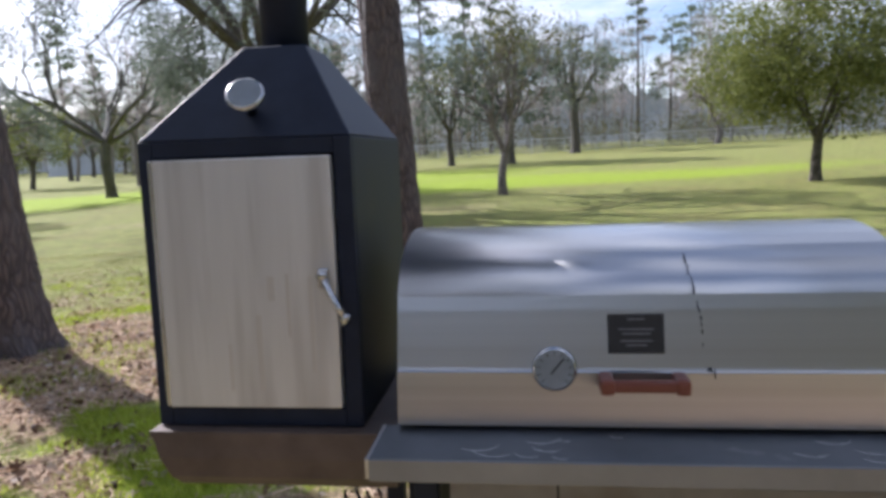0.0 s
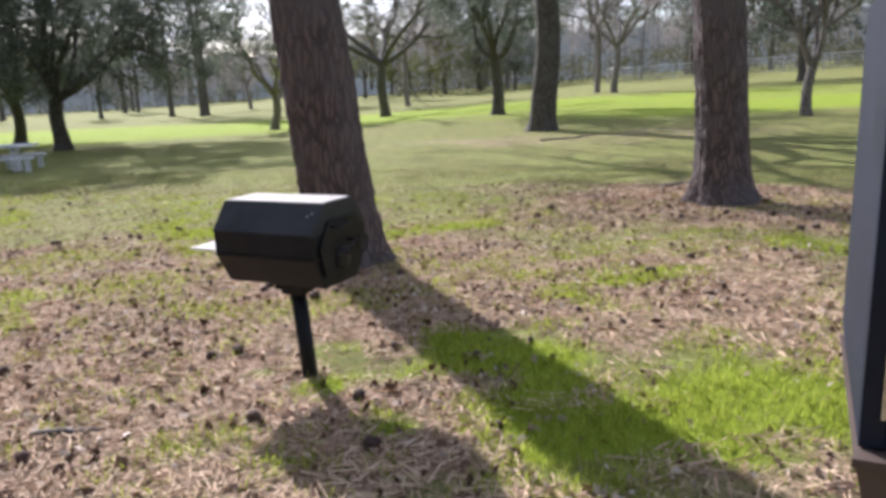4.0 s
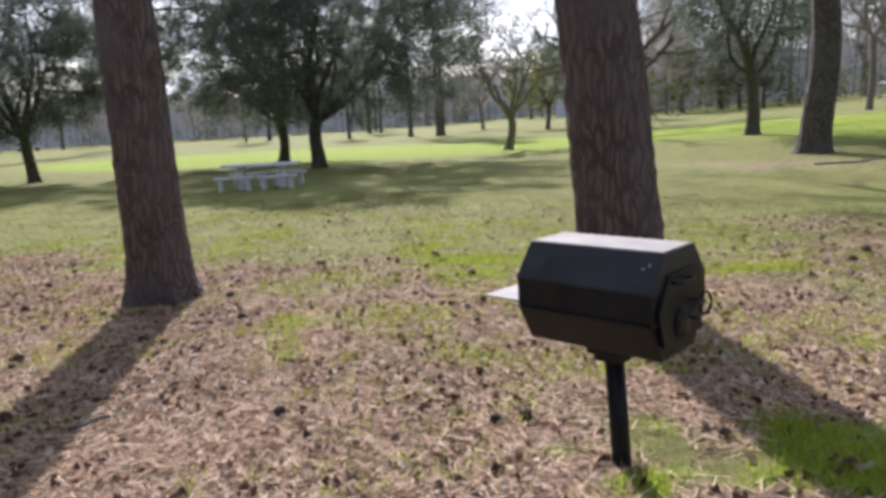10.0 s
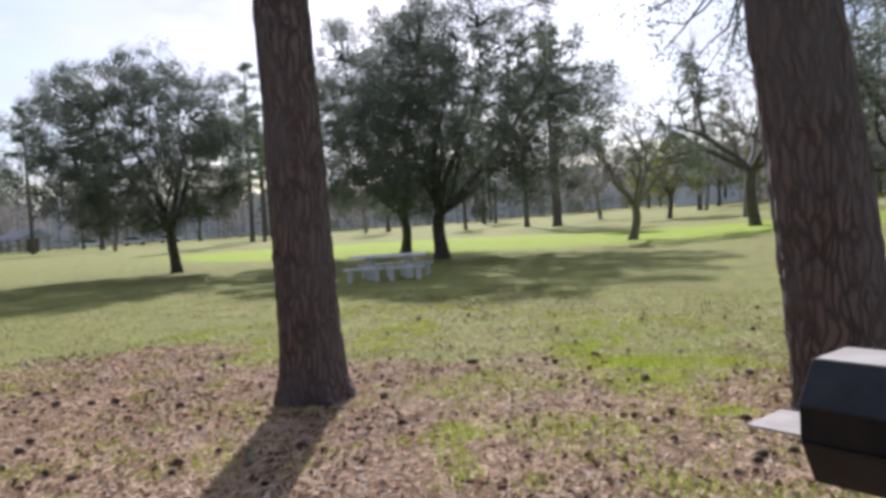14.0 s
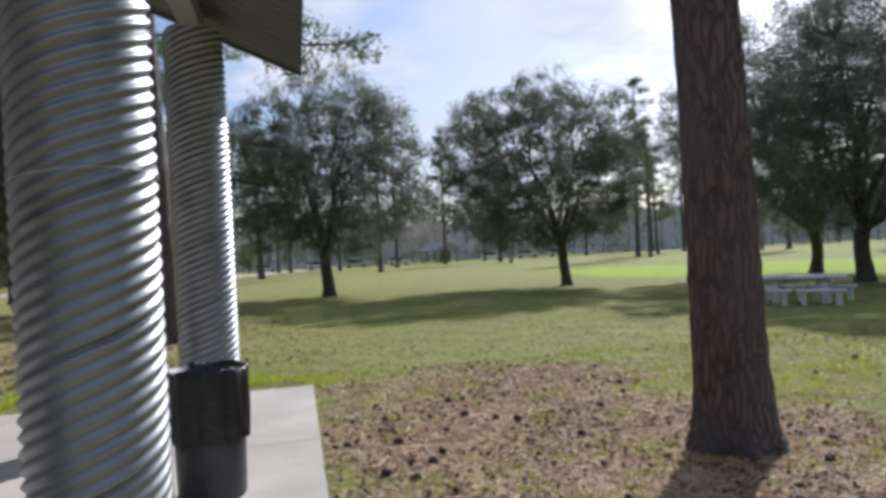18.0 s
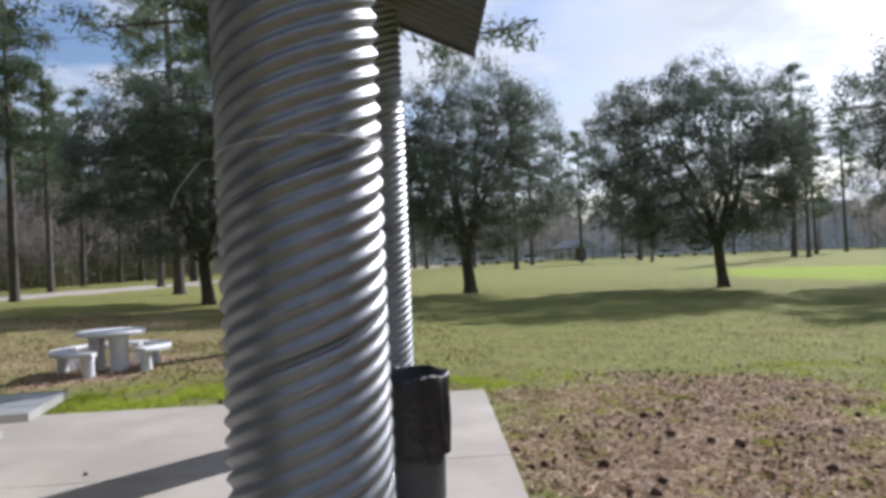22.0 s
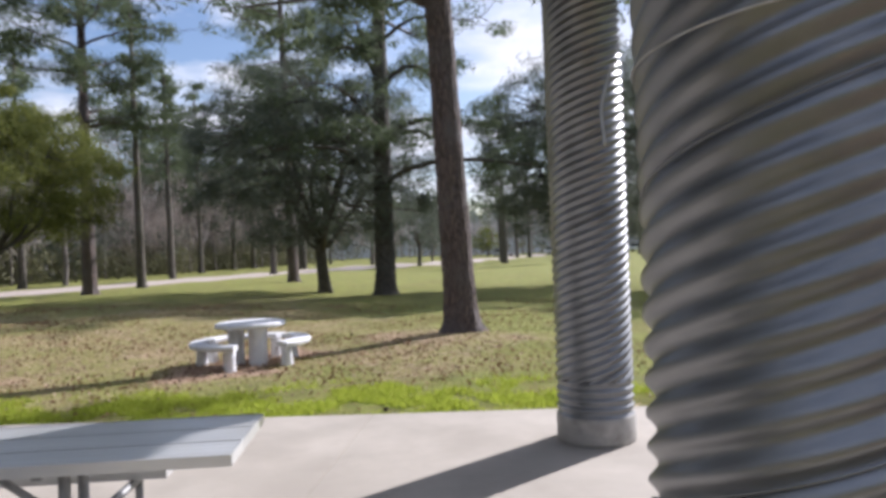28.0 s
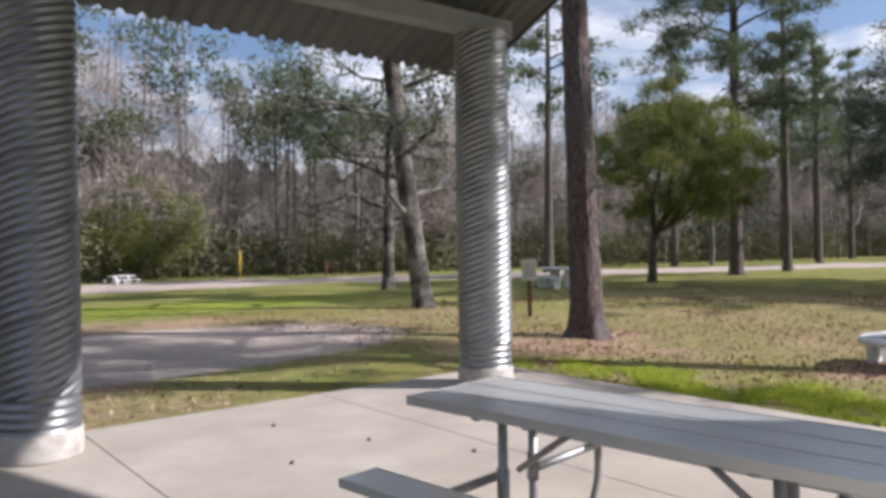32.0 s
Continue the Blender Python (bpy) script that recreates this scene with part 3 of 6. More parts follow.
    earth = mixed(ramp_of(crumb, (0.9, 0.9, 0.9), (0, 0, 0), 0.36, 0.43), earth, ramp_of(fine, (0.05, 0.03, 0.022), (0.20, 0.125, 0.095), 0.36, 0.68))
    turf = mixed(ramp_of(clumps, (0, 0, 0), (0.55, 0.55, 0.55), 0.46, 0.62), turf, ramp_of(fine, (0.085, 0.09, 0.035), (0.215, 0.205, 0.08), 0.3, 0.7))
    fresh = ramp_of(fine, (0.17, 0.24, 0.018), (0.40, 0.50, 0.05), 0.3, 0.7)
    sand = ramp_of(mid, (0.40, 0.34, 0.30), (0.56, 0.49, 0.44), 0.3, 0.7)
    col = mixed(ragged("litter", mid, 1.6), turf, earth)
    col = mixed(ragged("lush_lit", mid, 1.5), col, fresh)
    col = mixed(ragged("sandy", mid, 0.5), col, sand)
    l.new(col, p.inputs["Base Color"])
    p.inputs["Roughness"].default_value = 0.95
    p.inputs["Specular IOR Level"].default_value = 0.15
    bp = n.new("ShaderNodeBump"); bp.inputs["Strength"].default_value, bp.inputs["Distance"].default_value = 0.9, 0.055
    h = n.new("ShaderNodeMath"); h.operation = "MULTIPLY_ADD"; h.inputs[1].default_value = 0.5
    l.new(fine, h.inputs[0]); l.new(mid, h.inputs[2])
    l.new(h.outputs[0], bp.inputs["Height"])
    l.new(bp.outputs[0], p.inputs["Normal"])
    return m


def make_ground():
    xs, ys = spread(-22, 5, 0.16, 1500), spread(-17, 13, 0.16, 1500)
    X, Y = np.meshgrid(xs, ys, indexing="xy")
    # the ground stops short of the slab's underside
    Z = ground_z(X, Y) + 0.012 * (wave(X, Y, 9.0, 3.0) - 0.5)
    under = (X > -11.5) & (X < -5.35) & (Y > -7.0) & (Y < 1.4)
    Z = np.where(under, Z - 0.12, Z)
    nx, ny = len(xs), len(ys)
    i = (np.arange(ny - 1)[:, None] * nx + np.arange(nx - 1)[None, :]).ravel()
    me = mesh_of("ground", np.stack([X.ravel(), Y.ravel(), Z.ravel()], 1), np.stack([i, i + 1, i + 1 + nx, i + nx], 1), ground_material(), True)
    for key, fn in (("litter", litter), ("lush_lit", lush_lit), ("sandy", sandy)):
        me.attributes.new(key, "FLOAT", "POINT").data.foreach_set("value", fn(X, Y).ravel().astype(np.float32))
    tagged(put("ground", me), "mown park ground with thin grass, pine straw and a sandy track", "ground", kind="structure")


make_ground()


# ---------------------------------------------------------------- pavilion
COLUMNS = ((-6.31, 0.545), (-10.60, 0.81), (-10.64, -6.46), (-6.28, -6.68))
COL_R, COL_H = 0.2885, 3.86


def skew(x, y):
    """The north side runs a little askew to the south side."""
    return y + 0.061 * (-6.3 - x) * np.clip((y + 6.6) / 7.2, 0, 1.3)


def make_slab():
    top = thing("slab", None, "pale broom-finished concrete pavilion slab on the grass", "slab", kind="structure")
    xs, ys = (-11.66, -9.0, -6.69, -5.22), (-7.28, -4.3, -1.35, 1.555)
    for i in range(3):
        for j in range(3):
            g = 0.002
            x0, x1, y0, y1 = xs[i] + g, xs[i + 1] - g, ys[j] + g, ys[j + 1] - g
            bm = bmesh.new()
            lo = [bm.verts.new((x, skew(x, y), -0.3)) for x, y in ((x0, y0), (x1, y0), (x1, y1), (x0, y1))]
            hi = [bm.verts.new((x, skew(x, y), 0.0)) for x, y in ((x0, y0), (x1, y0), (x1, y1), (x0, y1))]
            bm.faces.new(hi), bm.faces.new(lo[::-1])
            for k in range(4):
                bm.faces.new((lo[k], lo[(k + 1) % 4], hi[(k + 1) % 4], hi[k]))
            bmesh.ops.bevel(bm, geom=[e for e in bm.edges if all(v.co.z > -0.01 for v in e.verts)], offset=0.004, segments=2, affect="EDGES")
            part("slab_panel", bm, M_CONC, top)
    bm = box(-11.64, -5.24, -7.25, 1.53, -0.29, -0.02)
    for v in bm.verts:
        v.co.y = skew(v.co.x, v.co.y)
    part("joint_filler", bm, M_CONC_BASE, top)


make_slab()


def make_columns():
    n, pitch, amp = 72, 0.0677, 0.0112
    ang = np.linspace(0, 2 * np.pi, n, endpoint=False)

    def wall_of(z0, z1, turns, per=6):
        zs = np.arange(z0, z1, pitch / per)
        r = COL_R + amp * np.cos(2 * np.pi * (zs[:, None] / pitch - turns * ang[None, :] / (2 * np.pi)))
        v = np.stack([r * np.cos(ang), r * np.sin(ang), np.broadcast_to(zs[:, None], r.shape)], 2).reshape(-1, 3)
        i = np.arange(len(zs) - 1)[:, None] * n
        k = np.arange(n)[None, :]
        f = np.stack([i + k, i + (k + 1) % n, i + n + (k + 1) % n, i + n + k], 2).reshape(-1, 4)
        return v, f

    col = thing("column", None, "grey galvanised spiral-corrugated steel pipe column on a concrete foot", "column", "pavilion columns")
    put("pipe_shell", mesh_of("pipe_shell", *wall_of(0.47, COL_H, 9), M_GALV, True), col)
    put("end_ring", mesh_of("end_ring", *wall_of(0.17, 0.475, 0), M_GALV, True), col, "ringed pipe end")
    part("concrete_core", lathe([(0.272, 0.1), (0.272, COL_H + 0.03)], 48), M_CONC_BASE, col)
    part("foot", lathe([(0.302, 0.0), (0.306, 0.02), (0.306, 0.20), (0.299, 0.21)], 64), M_CONC_BASE, col, "grey concrete foot", True)
    # the lock seam that climbs round the pipe
    zs = np.linspace(0.5, COL_H - 0.02, 260)
    th = 2 * np.pi * zs / (9 * pitch) + 0.4
    v, f = tube(np.stack([(COL_R + 0.003) * np.cos(th), (COL_R + 0.003) * np.sin(th), zs], 1), 0.0035, 5)
    put("lock_seam", mesh_of("lock_seam", v, f, M_GALV, True), col)
    col.matrix_basis = pose(*COLUMNS[0], 0)
    for (x, y), turn in zip(COLUMNS[1:], (40, 95, 150)):
        copy_thing(col, pose(x, y, 0, 0, 0, turn))


make_columns()

EAVE_S, EAVE_N, EAVE_Z, PITCH, RIDGE_Y = -7.53, 1.60, 3.72, 0.46, -2.965
ROOF_W, ROOF_E = -11.50, -5.35


def make_roof():
    roof = thing("roof", None, "grey ribbed sheet-metal gable roof of the open pavilion", "roof", kind="structure")
    period = 0.2
    for name, ya, yb in (("south_deck", EAVE_S, RIDGE_Y), ("north_deck", EAVE_N, RIDGE_Y)):
        xs, zs, x = [], [], ROOF_W
        while x < ROOF_E - 0.01:
            for dx, dz in ((0, 0), (0.115, 0), (0.135, 0.038), (0.18, 0.038)):
                xs.append(x + dx)
                zs.append(dz)
            x += period
        xs.append(x)
        zs.append(0)
        xs, zs = np.array(xs), np.array(zs)
        steps = np.linspace(0, 1, 9)
        rows = []
        for layer in (0.0, 0.006):
            for s in steps:
                y = ya + (yb - ya) * s
                rows.append(np.stack([xs, skew(xs, np.full_like(xs, y)), EAVE_Z + PITCH * abs(yb - ya) * s + zs + layer], 1))
        v, n = np.vstack(rows), len(xs)
        i = (np.arange(8)[:, None] * n + np.arange(n - 1)[None, :]).ravel()
        f = np.stack([i, i + 1, i + 1 + n, i + n], 1)
        f = np.vstack([f, f + 9 * n])
        k = np.arange(n - 1)
        f = np.vstack([f, np.stack([k, k + 1, k + 1 + 9 * n, k + 9 * n], 1)])
        put(name, mesh_of(name, v, f, M_ROOF), roof)
    zr = EAVE_Z + PITCH * (RIDGE_Y - EAVE_S)
    part("ridge_cap", prism([(RIDGE_Y - 0.25, zr - 0.06), (RIDGE_Y, zr + 0.055), (RIDGE_Y + 0.25, zr - 0.06), (RIDGE_Y, zr + 0.065)], "x", ROOF_W, ROOF_E), M_ROOF, roof)
    for name, ys in (("south_beam", (-6.46, -6.68)), ("north_beam", (0.81, 0.545))):
        bm = box(-11.02, -5.85, -0.10, 0.10, COL_H, COL_H + 0.21, 0.006)
        for v in bm.verts:
            v.co.y += ys[0] + (ys[1] - ys[0]) * (v.co.x + 10.62) / 4.32
        part(name, bm, M_BEAM, roof, "pale grey painted steel beam")
    part("ridge_beam", box(ROOF_W + 0.15, ROOF_E - 0.15, RIDGE_Y - 0.08, RIDGE_Y + 0.08, zr - 0.24, zr - 0.012, 0.006), M_BEAM, roof)
    bm = bmesh.new()
    for x in (ROOF_W - 0.03, ROOF_E + 0.0):
        for ya in (EAVE_S, EAVE_N):
            a = [(x, skew(x, ya), EAVE_Z - 0.05), (x + 0.03, skew(x, ya), EAVE_Z - 0.05), (x + 0.03, RIDGE_Y, zr - 0.05), (x, RIDGE_Y, zr - 0.05)]
            lo = [bm.verts.new(p) for p in a]
            hi = [bm.verts.new((p[0], p[1], p[2] + 0.11)) for p in a]
            bm.faces.new(lo), bm.faces.new(hi)
            for k in range(4):
                bm.faces.new((lo[k], lo[(k + 1) % 4], hi[(k + 1) % 4], hi[k]))
    part("verge_trim", bm, M_ROOF, roof)


make_roof()


# ---------------------------------------------------------------- picnic table under the roof
def make_picnic_table():
    m = pose(-7.87, -2.33, 0, 0, 0, 6.8)
    t = thing("picnic_table", m, "grey aluminium picnic table with attached benches on galvanised pipe legs", "picnic table")
    L = 1.225

    def plank(name, x0, x1, z0, z1, ya=-L, yb=L):
        bm = bmesh.new()
        w, e = x1 - x0, 0.0035
        prof = [(x0, z0), (x0, z1 + e), (x0 + 0.009, z1 + e), (x0 + 0.013, z1)]
        for k in range(1, 4):
            c = x0 + w * k / 4
            prof += [(c - 0.005, z1), (c - 0.003, z1 + 0.001), (c + 0.003, z1 + 0.001), (c + 0.005, z1)]
        prof += [(x1 - 0.013, z1), (x1 - 0.009, z1 + e), (x1, z1 + e), (x1, z0)]
        prism(prof, "y", ya, yb, bm)
        return part(name, bm, M_ALU, t)

    for k in range(3):
        plank("top_plank", -0.35 + k * 0.2375, -0.35 + k * 0.2375 + 0.2368, 0.717, 0.76)
    for s in (-1, 1):
        plank("seat_plank", s * 0.69 - 0.113, s * 0.69 + 0.113, 0.41, 0.45, -1.215, 0.68)
        for y in (-1.219, 0.684):
            part("end_cap", box(s * 0.69 - 0.114, s * 0.69 + 0.114, y - 0.004, y + 0.004, 0.408, 0.451, 0.002), M_ALU, t)
    for y in (-L - 0.004, L + 0.004):
        for k in range(3):
            part("end_cap", box(-0.351 + k * 0.2375, -0.351 + k * 0.2375 + 0.2355, y - 0.004, y + 0.004, 0.715, 0.761, 0.002), M_ALU, t)
    for y in (-0.80, 0.48):
        part("top_bracket", box(-0.33, 0.33, y - 0.02, y + 0.02, 0.695, 0.716, 0.003), M_PIPE, t)
        for s in (-1, 1):
            pipe("leg", bent([(s * 0.16, y + s * 0.03, 0.70), (s * 0.16, y + s * 0.03, 0.03), (s * 0.30, y + s * 0.03, 0.024), (s * 0.62, y + s * 0.03, 0.024)], 6, 0.12), 0.024, M_PIPE, t)
            pipe("seat_arm", bent([(s * 0.12, y - 0.03 * s, 0.385), (s * 0.55, y - 0.03 * s, 0.385), (s * 0.80, y - 0.03 * s, 0.385)], 4, 0.08), 0.022, M_PIPE, t)
            pipe("seat_support", bent([(s * 0.69, y - 0.03 * s, 0.39), (s * 0.69, y - 0.03 * s, 0.18), (s * 0.60, y - 0.03 * s, 0.024)], 6, 0.15), 0.021, M_PIPE, t)
            part("clamp", lathe([(0.031, 0.30), (0.031, 0.44)], 14), M_GALV, t, "", True, pose(s * 0.16, y + s * 0.03, 0))
        inward = -1 if y > 0 else 1
        pipe("brace", [(0.0, y, 0.39), (0.0, y + inward * 0.42, 0.70)], 0.017, M_PIPE, t, "diagonal pipe brace")


make_picnic_table()


# ---------------------------------------------------------------- rubbish bin
def make_bin():
    t = thing("rubbish_bin", pose(-7.83, 0.93, 0), "grey rubbish can lined with a creased black plastic bag", "rubbish bin")
    part("can", lathe([(0.205, 0.0), (0.215, 0.02), (0.235, 0.80), (0.245, 0.82), (0.240, 0.82), (0.229, 0.79), (0.209, 0.03)], 40), M_CAN, t, "grey plastic can", True)
    rng = np.random.default_rng(5)
    n, rows = 72, []
    folds = 0.013 * np.sin(np.linspace(0, 2 * np.pi, n, endpoint=False) * 9 + 1) + 0.010 * rng.standard_normal(n)
    ang = np.linspace(0, 2 * np.pi, n, endpoint=False)
    for k, (r, z, f) in enumerate(((0.245, 0.37, 0.9), (0.250, 0.46, 1.0), (0.253, 0.58, 0.8), (0.255, 0.74, 0.5), (0.262, 0.825, 0.2), (0.256, 0.838, 0.1),
                                   (0.244, 0.826, 0.3), (0.226, 0.70, 0.8), (0.20, 0.45, 1.0), (0.15, 0.22, 1.0), (0.02, 0.18, 0.0))):
        rr = r + f * folds * (1 if k < 6 else -1) + 0.004 * rng.standard_normal(n) * (f > 0.3)
        zz = z + (0.016 * np.sin(ang * 5 + 2) + 0.006 * rng.standard_normal(n) if k == 0 else 0.008 * np.sin(ang * 6 + k) + 0.003 * rng.standard_normal(n))
        rows.append(np.stack([rr * np.cos(ang), rr * np.sin(ang), np.broadcast_to(zz, n)], 1))
    i = np.arange(len(rows) - 1)[:, None] * n
    k = np.arange(n)[None, :]
    f = np.stack([i + k, i + (k + 1) % n, i + n + (k + 1) % n, i + n + k], 2).reshape(-1, 4)
    put("bag", mesh_of("bag", np.vstack(rows), f, M_BAG, True), t, "creased black plastic liner folded over the rim")


make_bin()


# ---------------------------------------------------------------- wire tied round the nearest column
def make_wire():
    u = thing("tie_wire", pose(*COLUMNS[0], 0), "thin pale wire tied round the corrugated column", "wire")
    th = np.linspace(0, 2 * np.pi, 80)
    v, f = tube(np.stack([0.3005 * np.cos(th), 0.3005 * np.sin(th), 1.885 + 0.03 * np.sin(th + 1.0)], 1), 0.0024, 6)
    put("loop", mesh_of("loop", v, f, M_WIRE, True), u)
    s = np.linspace(0, 1, 36)
    v, f = tube(np.stack([-0.067 + 0.30 * s + 0.02 * np.sin(5 * s), -0.312 - 0.09 * s - 0.02 * np.sin(3.1 * s), 1.884 - 0.198 * s + 0.035 * np.sin(3.1 * s) + 0.012 * np.sin(9 * s)], 1), 0.0022, 6)
    put("loose_end", mesh_of("loose_end", v, f, M_WIRE, True), u, "crooked loose end")


make_wire()


# ---------------------------------------------------------------- smoker and grill on one stand
def make_smoker():
    m = pose(-0.56, 1.493, 0, 0, 0, -8.1)
    D = 0.53
    s = thing("smoker_cabinet", m, "black steel smoker cabinet with a brushed stainless door and a chimney", "smoker")
    # open-fronted box: four walls, back, floor
    bm = prism([(-0.034, 0.94), (0.412, 0.94), (0.412, 1.537), (-0.034, 1.537)], "y", 0.018, D, None, 0.004)
    part("body", bm, M_BLACK, s)
    for name, a in (("stile", (-0.034, -0.003, 0.94, 1.537)), ("stile", (0.376, 0.412, 0.94, 1.537)), ("rail", (-0.0025, 0.3755, 1.504, 1.537)), ("rail", (-0.0025, 0.3755, 0.94, 0.98))):
        part(name, box(a[0], a[1], 0.0, 0.0175, a[2], a[3], 0.003), M_BLACK, s)
    door = part("door", box(0.001, 0.3715, -0.012, 0.016, 0.984, 1.5, 0.003), M_DOOR_STEEL, s, "streaked brushed stainless steel door")
    for x, z, w, h in ((0.318, 1.16, 0.010, 0.20), (0.27, 1.20, 0.007, 0.13), (0.205, 1.10, 0.012, 0.16), (0.235, 1.235, 0.016, 0.05), (0.14, 1.07, 0.008, 0.10)):
        part("drip_mark", box(x - w / 2, x + w / 2, -0.0124, -0.0119, z - h / 2, z + h / 2), M_DRIP, door, "faint dull drip mark")
    part("hinge_strip", box(-0.012, -0.001, -0.006, 0.0, 0.984, 1.5, 0.002), M_CHROME, s, "thin steel hinge strip")
    # sloping hood up to the flue
    bm = bmesh.new()
    lo = [bm.verts.new(p) for p in ((-0.034, 0.0, 1.538), (0.412, 0.0, 1.538), (0.412, D, 1.538), (-0.034, D, 1.538))]
    hi = [bm.verts.new(p) for p in ((0.150, 0.14, 1.738), (0.288, 0.14, 1.738), (0.288, 0.30, 1.738), (0.150, 0.30, 1.738))]
    for k in range(4):
        bm.faces.new((lo[k], lo[(k + 1) % 4], hi[(k + 1) % 4], hi[k]))
    bm.faces.new(hi), bm.faces.new(lo[::-1])
    bmesh.ops.bevel(bm, geom=bm.edges[:], offset=0.003, segments=1, affect="EDGES")
    part("hood", bm, M_BLACK, s, "sloping black hood")
    part("chimney", lathe([(0.053, 1.735), (0.053, 2.35), (0.049, 2.35), (0.049, 1.9)], 32), M_BLACK, s, "round black chimney pipe", True, pose(0.219, 0.22, 0))
    # dial on a stem out of the hood's front slope
    g = part("dial_case", lathe([(0.012, -0.07), (0.012, 0.0), (0.036, 0.002), (0.038, 0.006), (0.038, 0.014), (0.034, 0.016)], 32), M_CHROME, s,
             "round steel thermometer on a stem", True, pose(0.206, 0.0, 1.618, 56, 12, 0))
    part("dial_face", lathe([(0.033, 0.0), (0.033, 0.0175)], 32), M_DIAL, g, "", False)
    # door catch
    part("catch_plate", box(0.338, 0.36, -0.024, -0.012, 1.235, 1.275, 0.003), M_CHROME, s)
    pipe("catch_handle", [(0.352, -0.03, 1.258), (0.364, -0.038, 1.232), (0.382, -0.046, 1.202), (0.396, -0.048, 1.182)], 0.0072, M_CHROME, s, "bent chrome catch handle", 10)
    part("handle_knob", lathe([(0.007, -0.012), (0.009, 0.0), (0.007, 0.012)], 14), M_CHROME, s, "", True, pose(0.397, -0.048, 1.178, 20, 30, 0))
    part("pivot_bolt", lathe([(0.011, 0), (0.011, 0.012), (0.006, 0.016)], 12), M_CHROME, s, "", True, pose(0.349, -0.022, 1.262, 90, 0, 0))

    f = thing("fire_trough", m, "brown-scorched steel trough under the smoker cabinet", "fire box")
    prof = [(-0.032, 0.938), (-0.031, 0.88), (-0.022, 0.835), (0.0, 0.81), (0.08, 0.79), (0.34, 0.79), (0.42, 0.82), (0.47, 0.90), (0.475, 0.938)]
    bm = bmesh.new()
    inset = lambda z: 0.055 * ((0.938 - z) / 0.148) ** 1.5
    a = [bm.verts.new((-0.040 + inset(z), y, z)) for y, z in prof]
    b = [bm.verts.new((0.485 - inset(z) * 0.2, y, z)) for y, z in prof]
    bm.faces.new(a[::-1]), bm.faces.new(b)
    for k in range(len(a)):
        bm.faces.new((a[k], a[(k + 1) % len(a)], b[(k + 1) % len(a)], b[k]))
    part("trough", bm, M_RUSTY, f)
    part("rim", box(-0.042, 0.487, -0.034, -0.028, 0.926, 0.9385, 0.001), M_RUSTY, f)
    for x in (0.45,):
        for y in (0.12, 0.38):
            part("leg", box(x - 0.02, x + 0.02, y - 0.02, y + 0.02, gz(-0.4, 1.6) - 0.05, 0.83, 0.003), M_BLACK, f, "square black leg")

    p = thing("barbecue_pit", m, "stainless steel barrel barbecue pit with a closed lid and front shelf", "barbecue")
    U0, U1 = 0.507, 1.42
    crown = [(-0.118, 0.992), (-0.113, 1.04), (-0.108, 1.086), (-0.1075, 1.090), (-0.102, 1.093), (-0.1005, 1.097), (-0.088, 1.15), (-0.0765, 1.20), (-0.069, 1.226), (-0.050, 1.257), (-0.021, 1.284),
             (0.018, 1.304), (0.068, 1.319), (0.125, 1.328), (0.185, 1.331), (0.245, 1.327), (0.305, 1.312), (0.36, 1.286), (0.41, 1.245),
             (0.445, 1.19), (0.465, 1.12), (0.475, 0.992)]
    lid = part("lid", prism(crown, "x", U0, U1, None, 0.0), M_STEEL, p, "brushed stainless barrel lid with grease runs", True)
    lid.data.polygons.foreach_set("use_smooth", [len(q.vertices) == 4 and (q.center.z > 1.227 or q.center.y > 0.2) for q in lid.data.polygons])
    g = part("dial_case", lathe([(0.038, 0.0), (0.040, 0.004), (0.040, 0.016), (0.036, 0.020)], 40), M_CHROME, p, "round lid thermometer", True, pose(0.799, -0.108, 1.10, 84, 0, 0))
    part("dial_face", lathe([(0.0355, 0.0), (0.0355, 0.0205)], 40), M_DIAL, g)
    for k in range(11):
        a = radians(225 - 27 * k)
        part("tick", box(-0.0008, 0.0008, 0.026, 0.033, 0.0206, 0.0212), M_INK, g, m=Matrix.Rotation(a - math.pi / 2, 4, "Z"))
    part("needle", box(-0.0016, 0.0016, -0.010, 0.026, 0.0208, 0.022), M_INK, g, m=Matrix.Rotation(radians(-40), 4, "Z"))
    h = part("handle", box(0.884, 1.022, -0.166, -0.142, 1.070, 1.090, 0.006), M_WOOD, p, "red-brown wooden bar handle")
    for x in (0.889, 1.017):
        part("handle_end", box(x - 0.013, x + 0.013, -0.170, -0.108, 1.066, 1.094, 0.008), M_WOOD, p)
    # maker's plate: a dark plate with bars for its lettering
    b = part("name_plate", box(-0.05, 0.05, -0.004, 0.0, -0.036, 0.036, 0.002), M_INK, p, "small dark plate with faint lettering", False, pose(0.947, -0.0895, 1.158, -13, 0, 0))
    for w, z in ((0.03, 0.026), (0.062, 0.008), (0.05, 0.0), (0.056, -0.013), (0.036, -0.021)):
        part("lettering", box(-w / 2, w / 2, -0.0052, -0.004, z - 0.0016, z + 0.0016), M_CREAM, b)
    # grease run down the lid
    rng = np.random.default_rng(2)
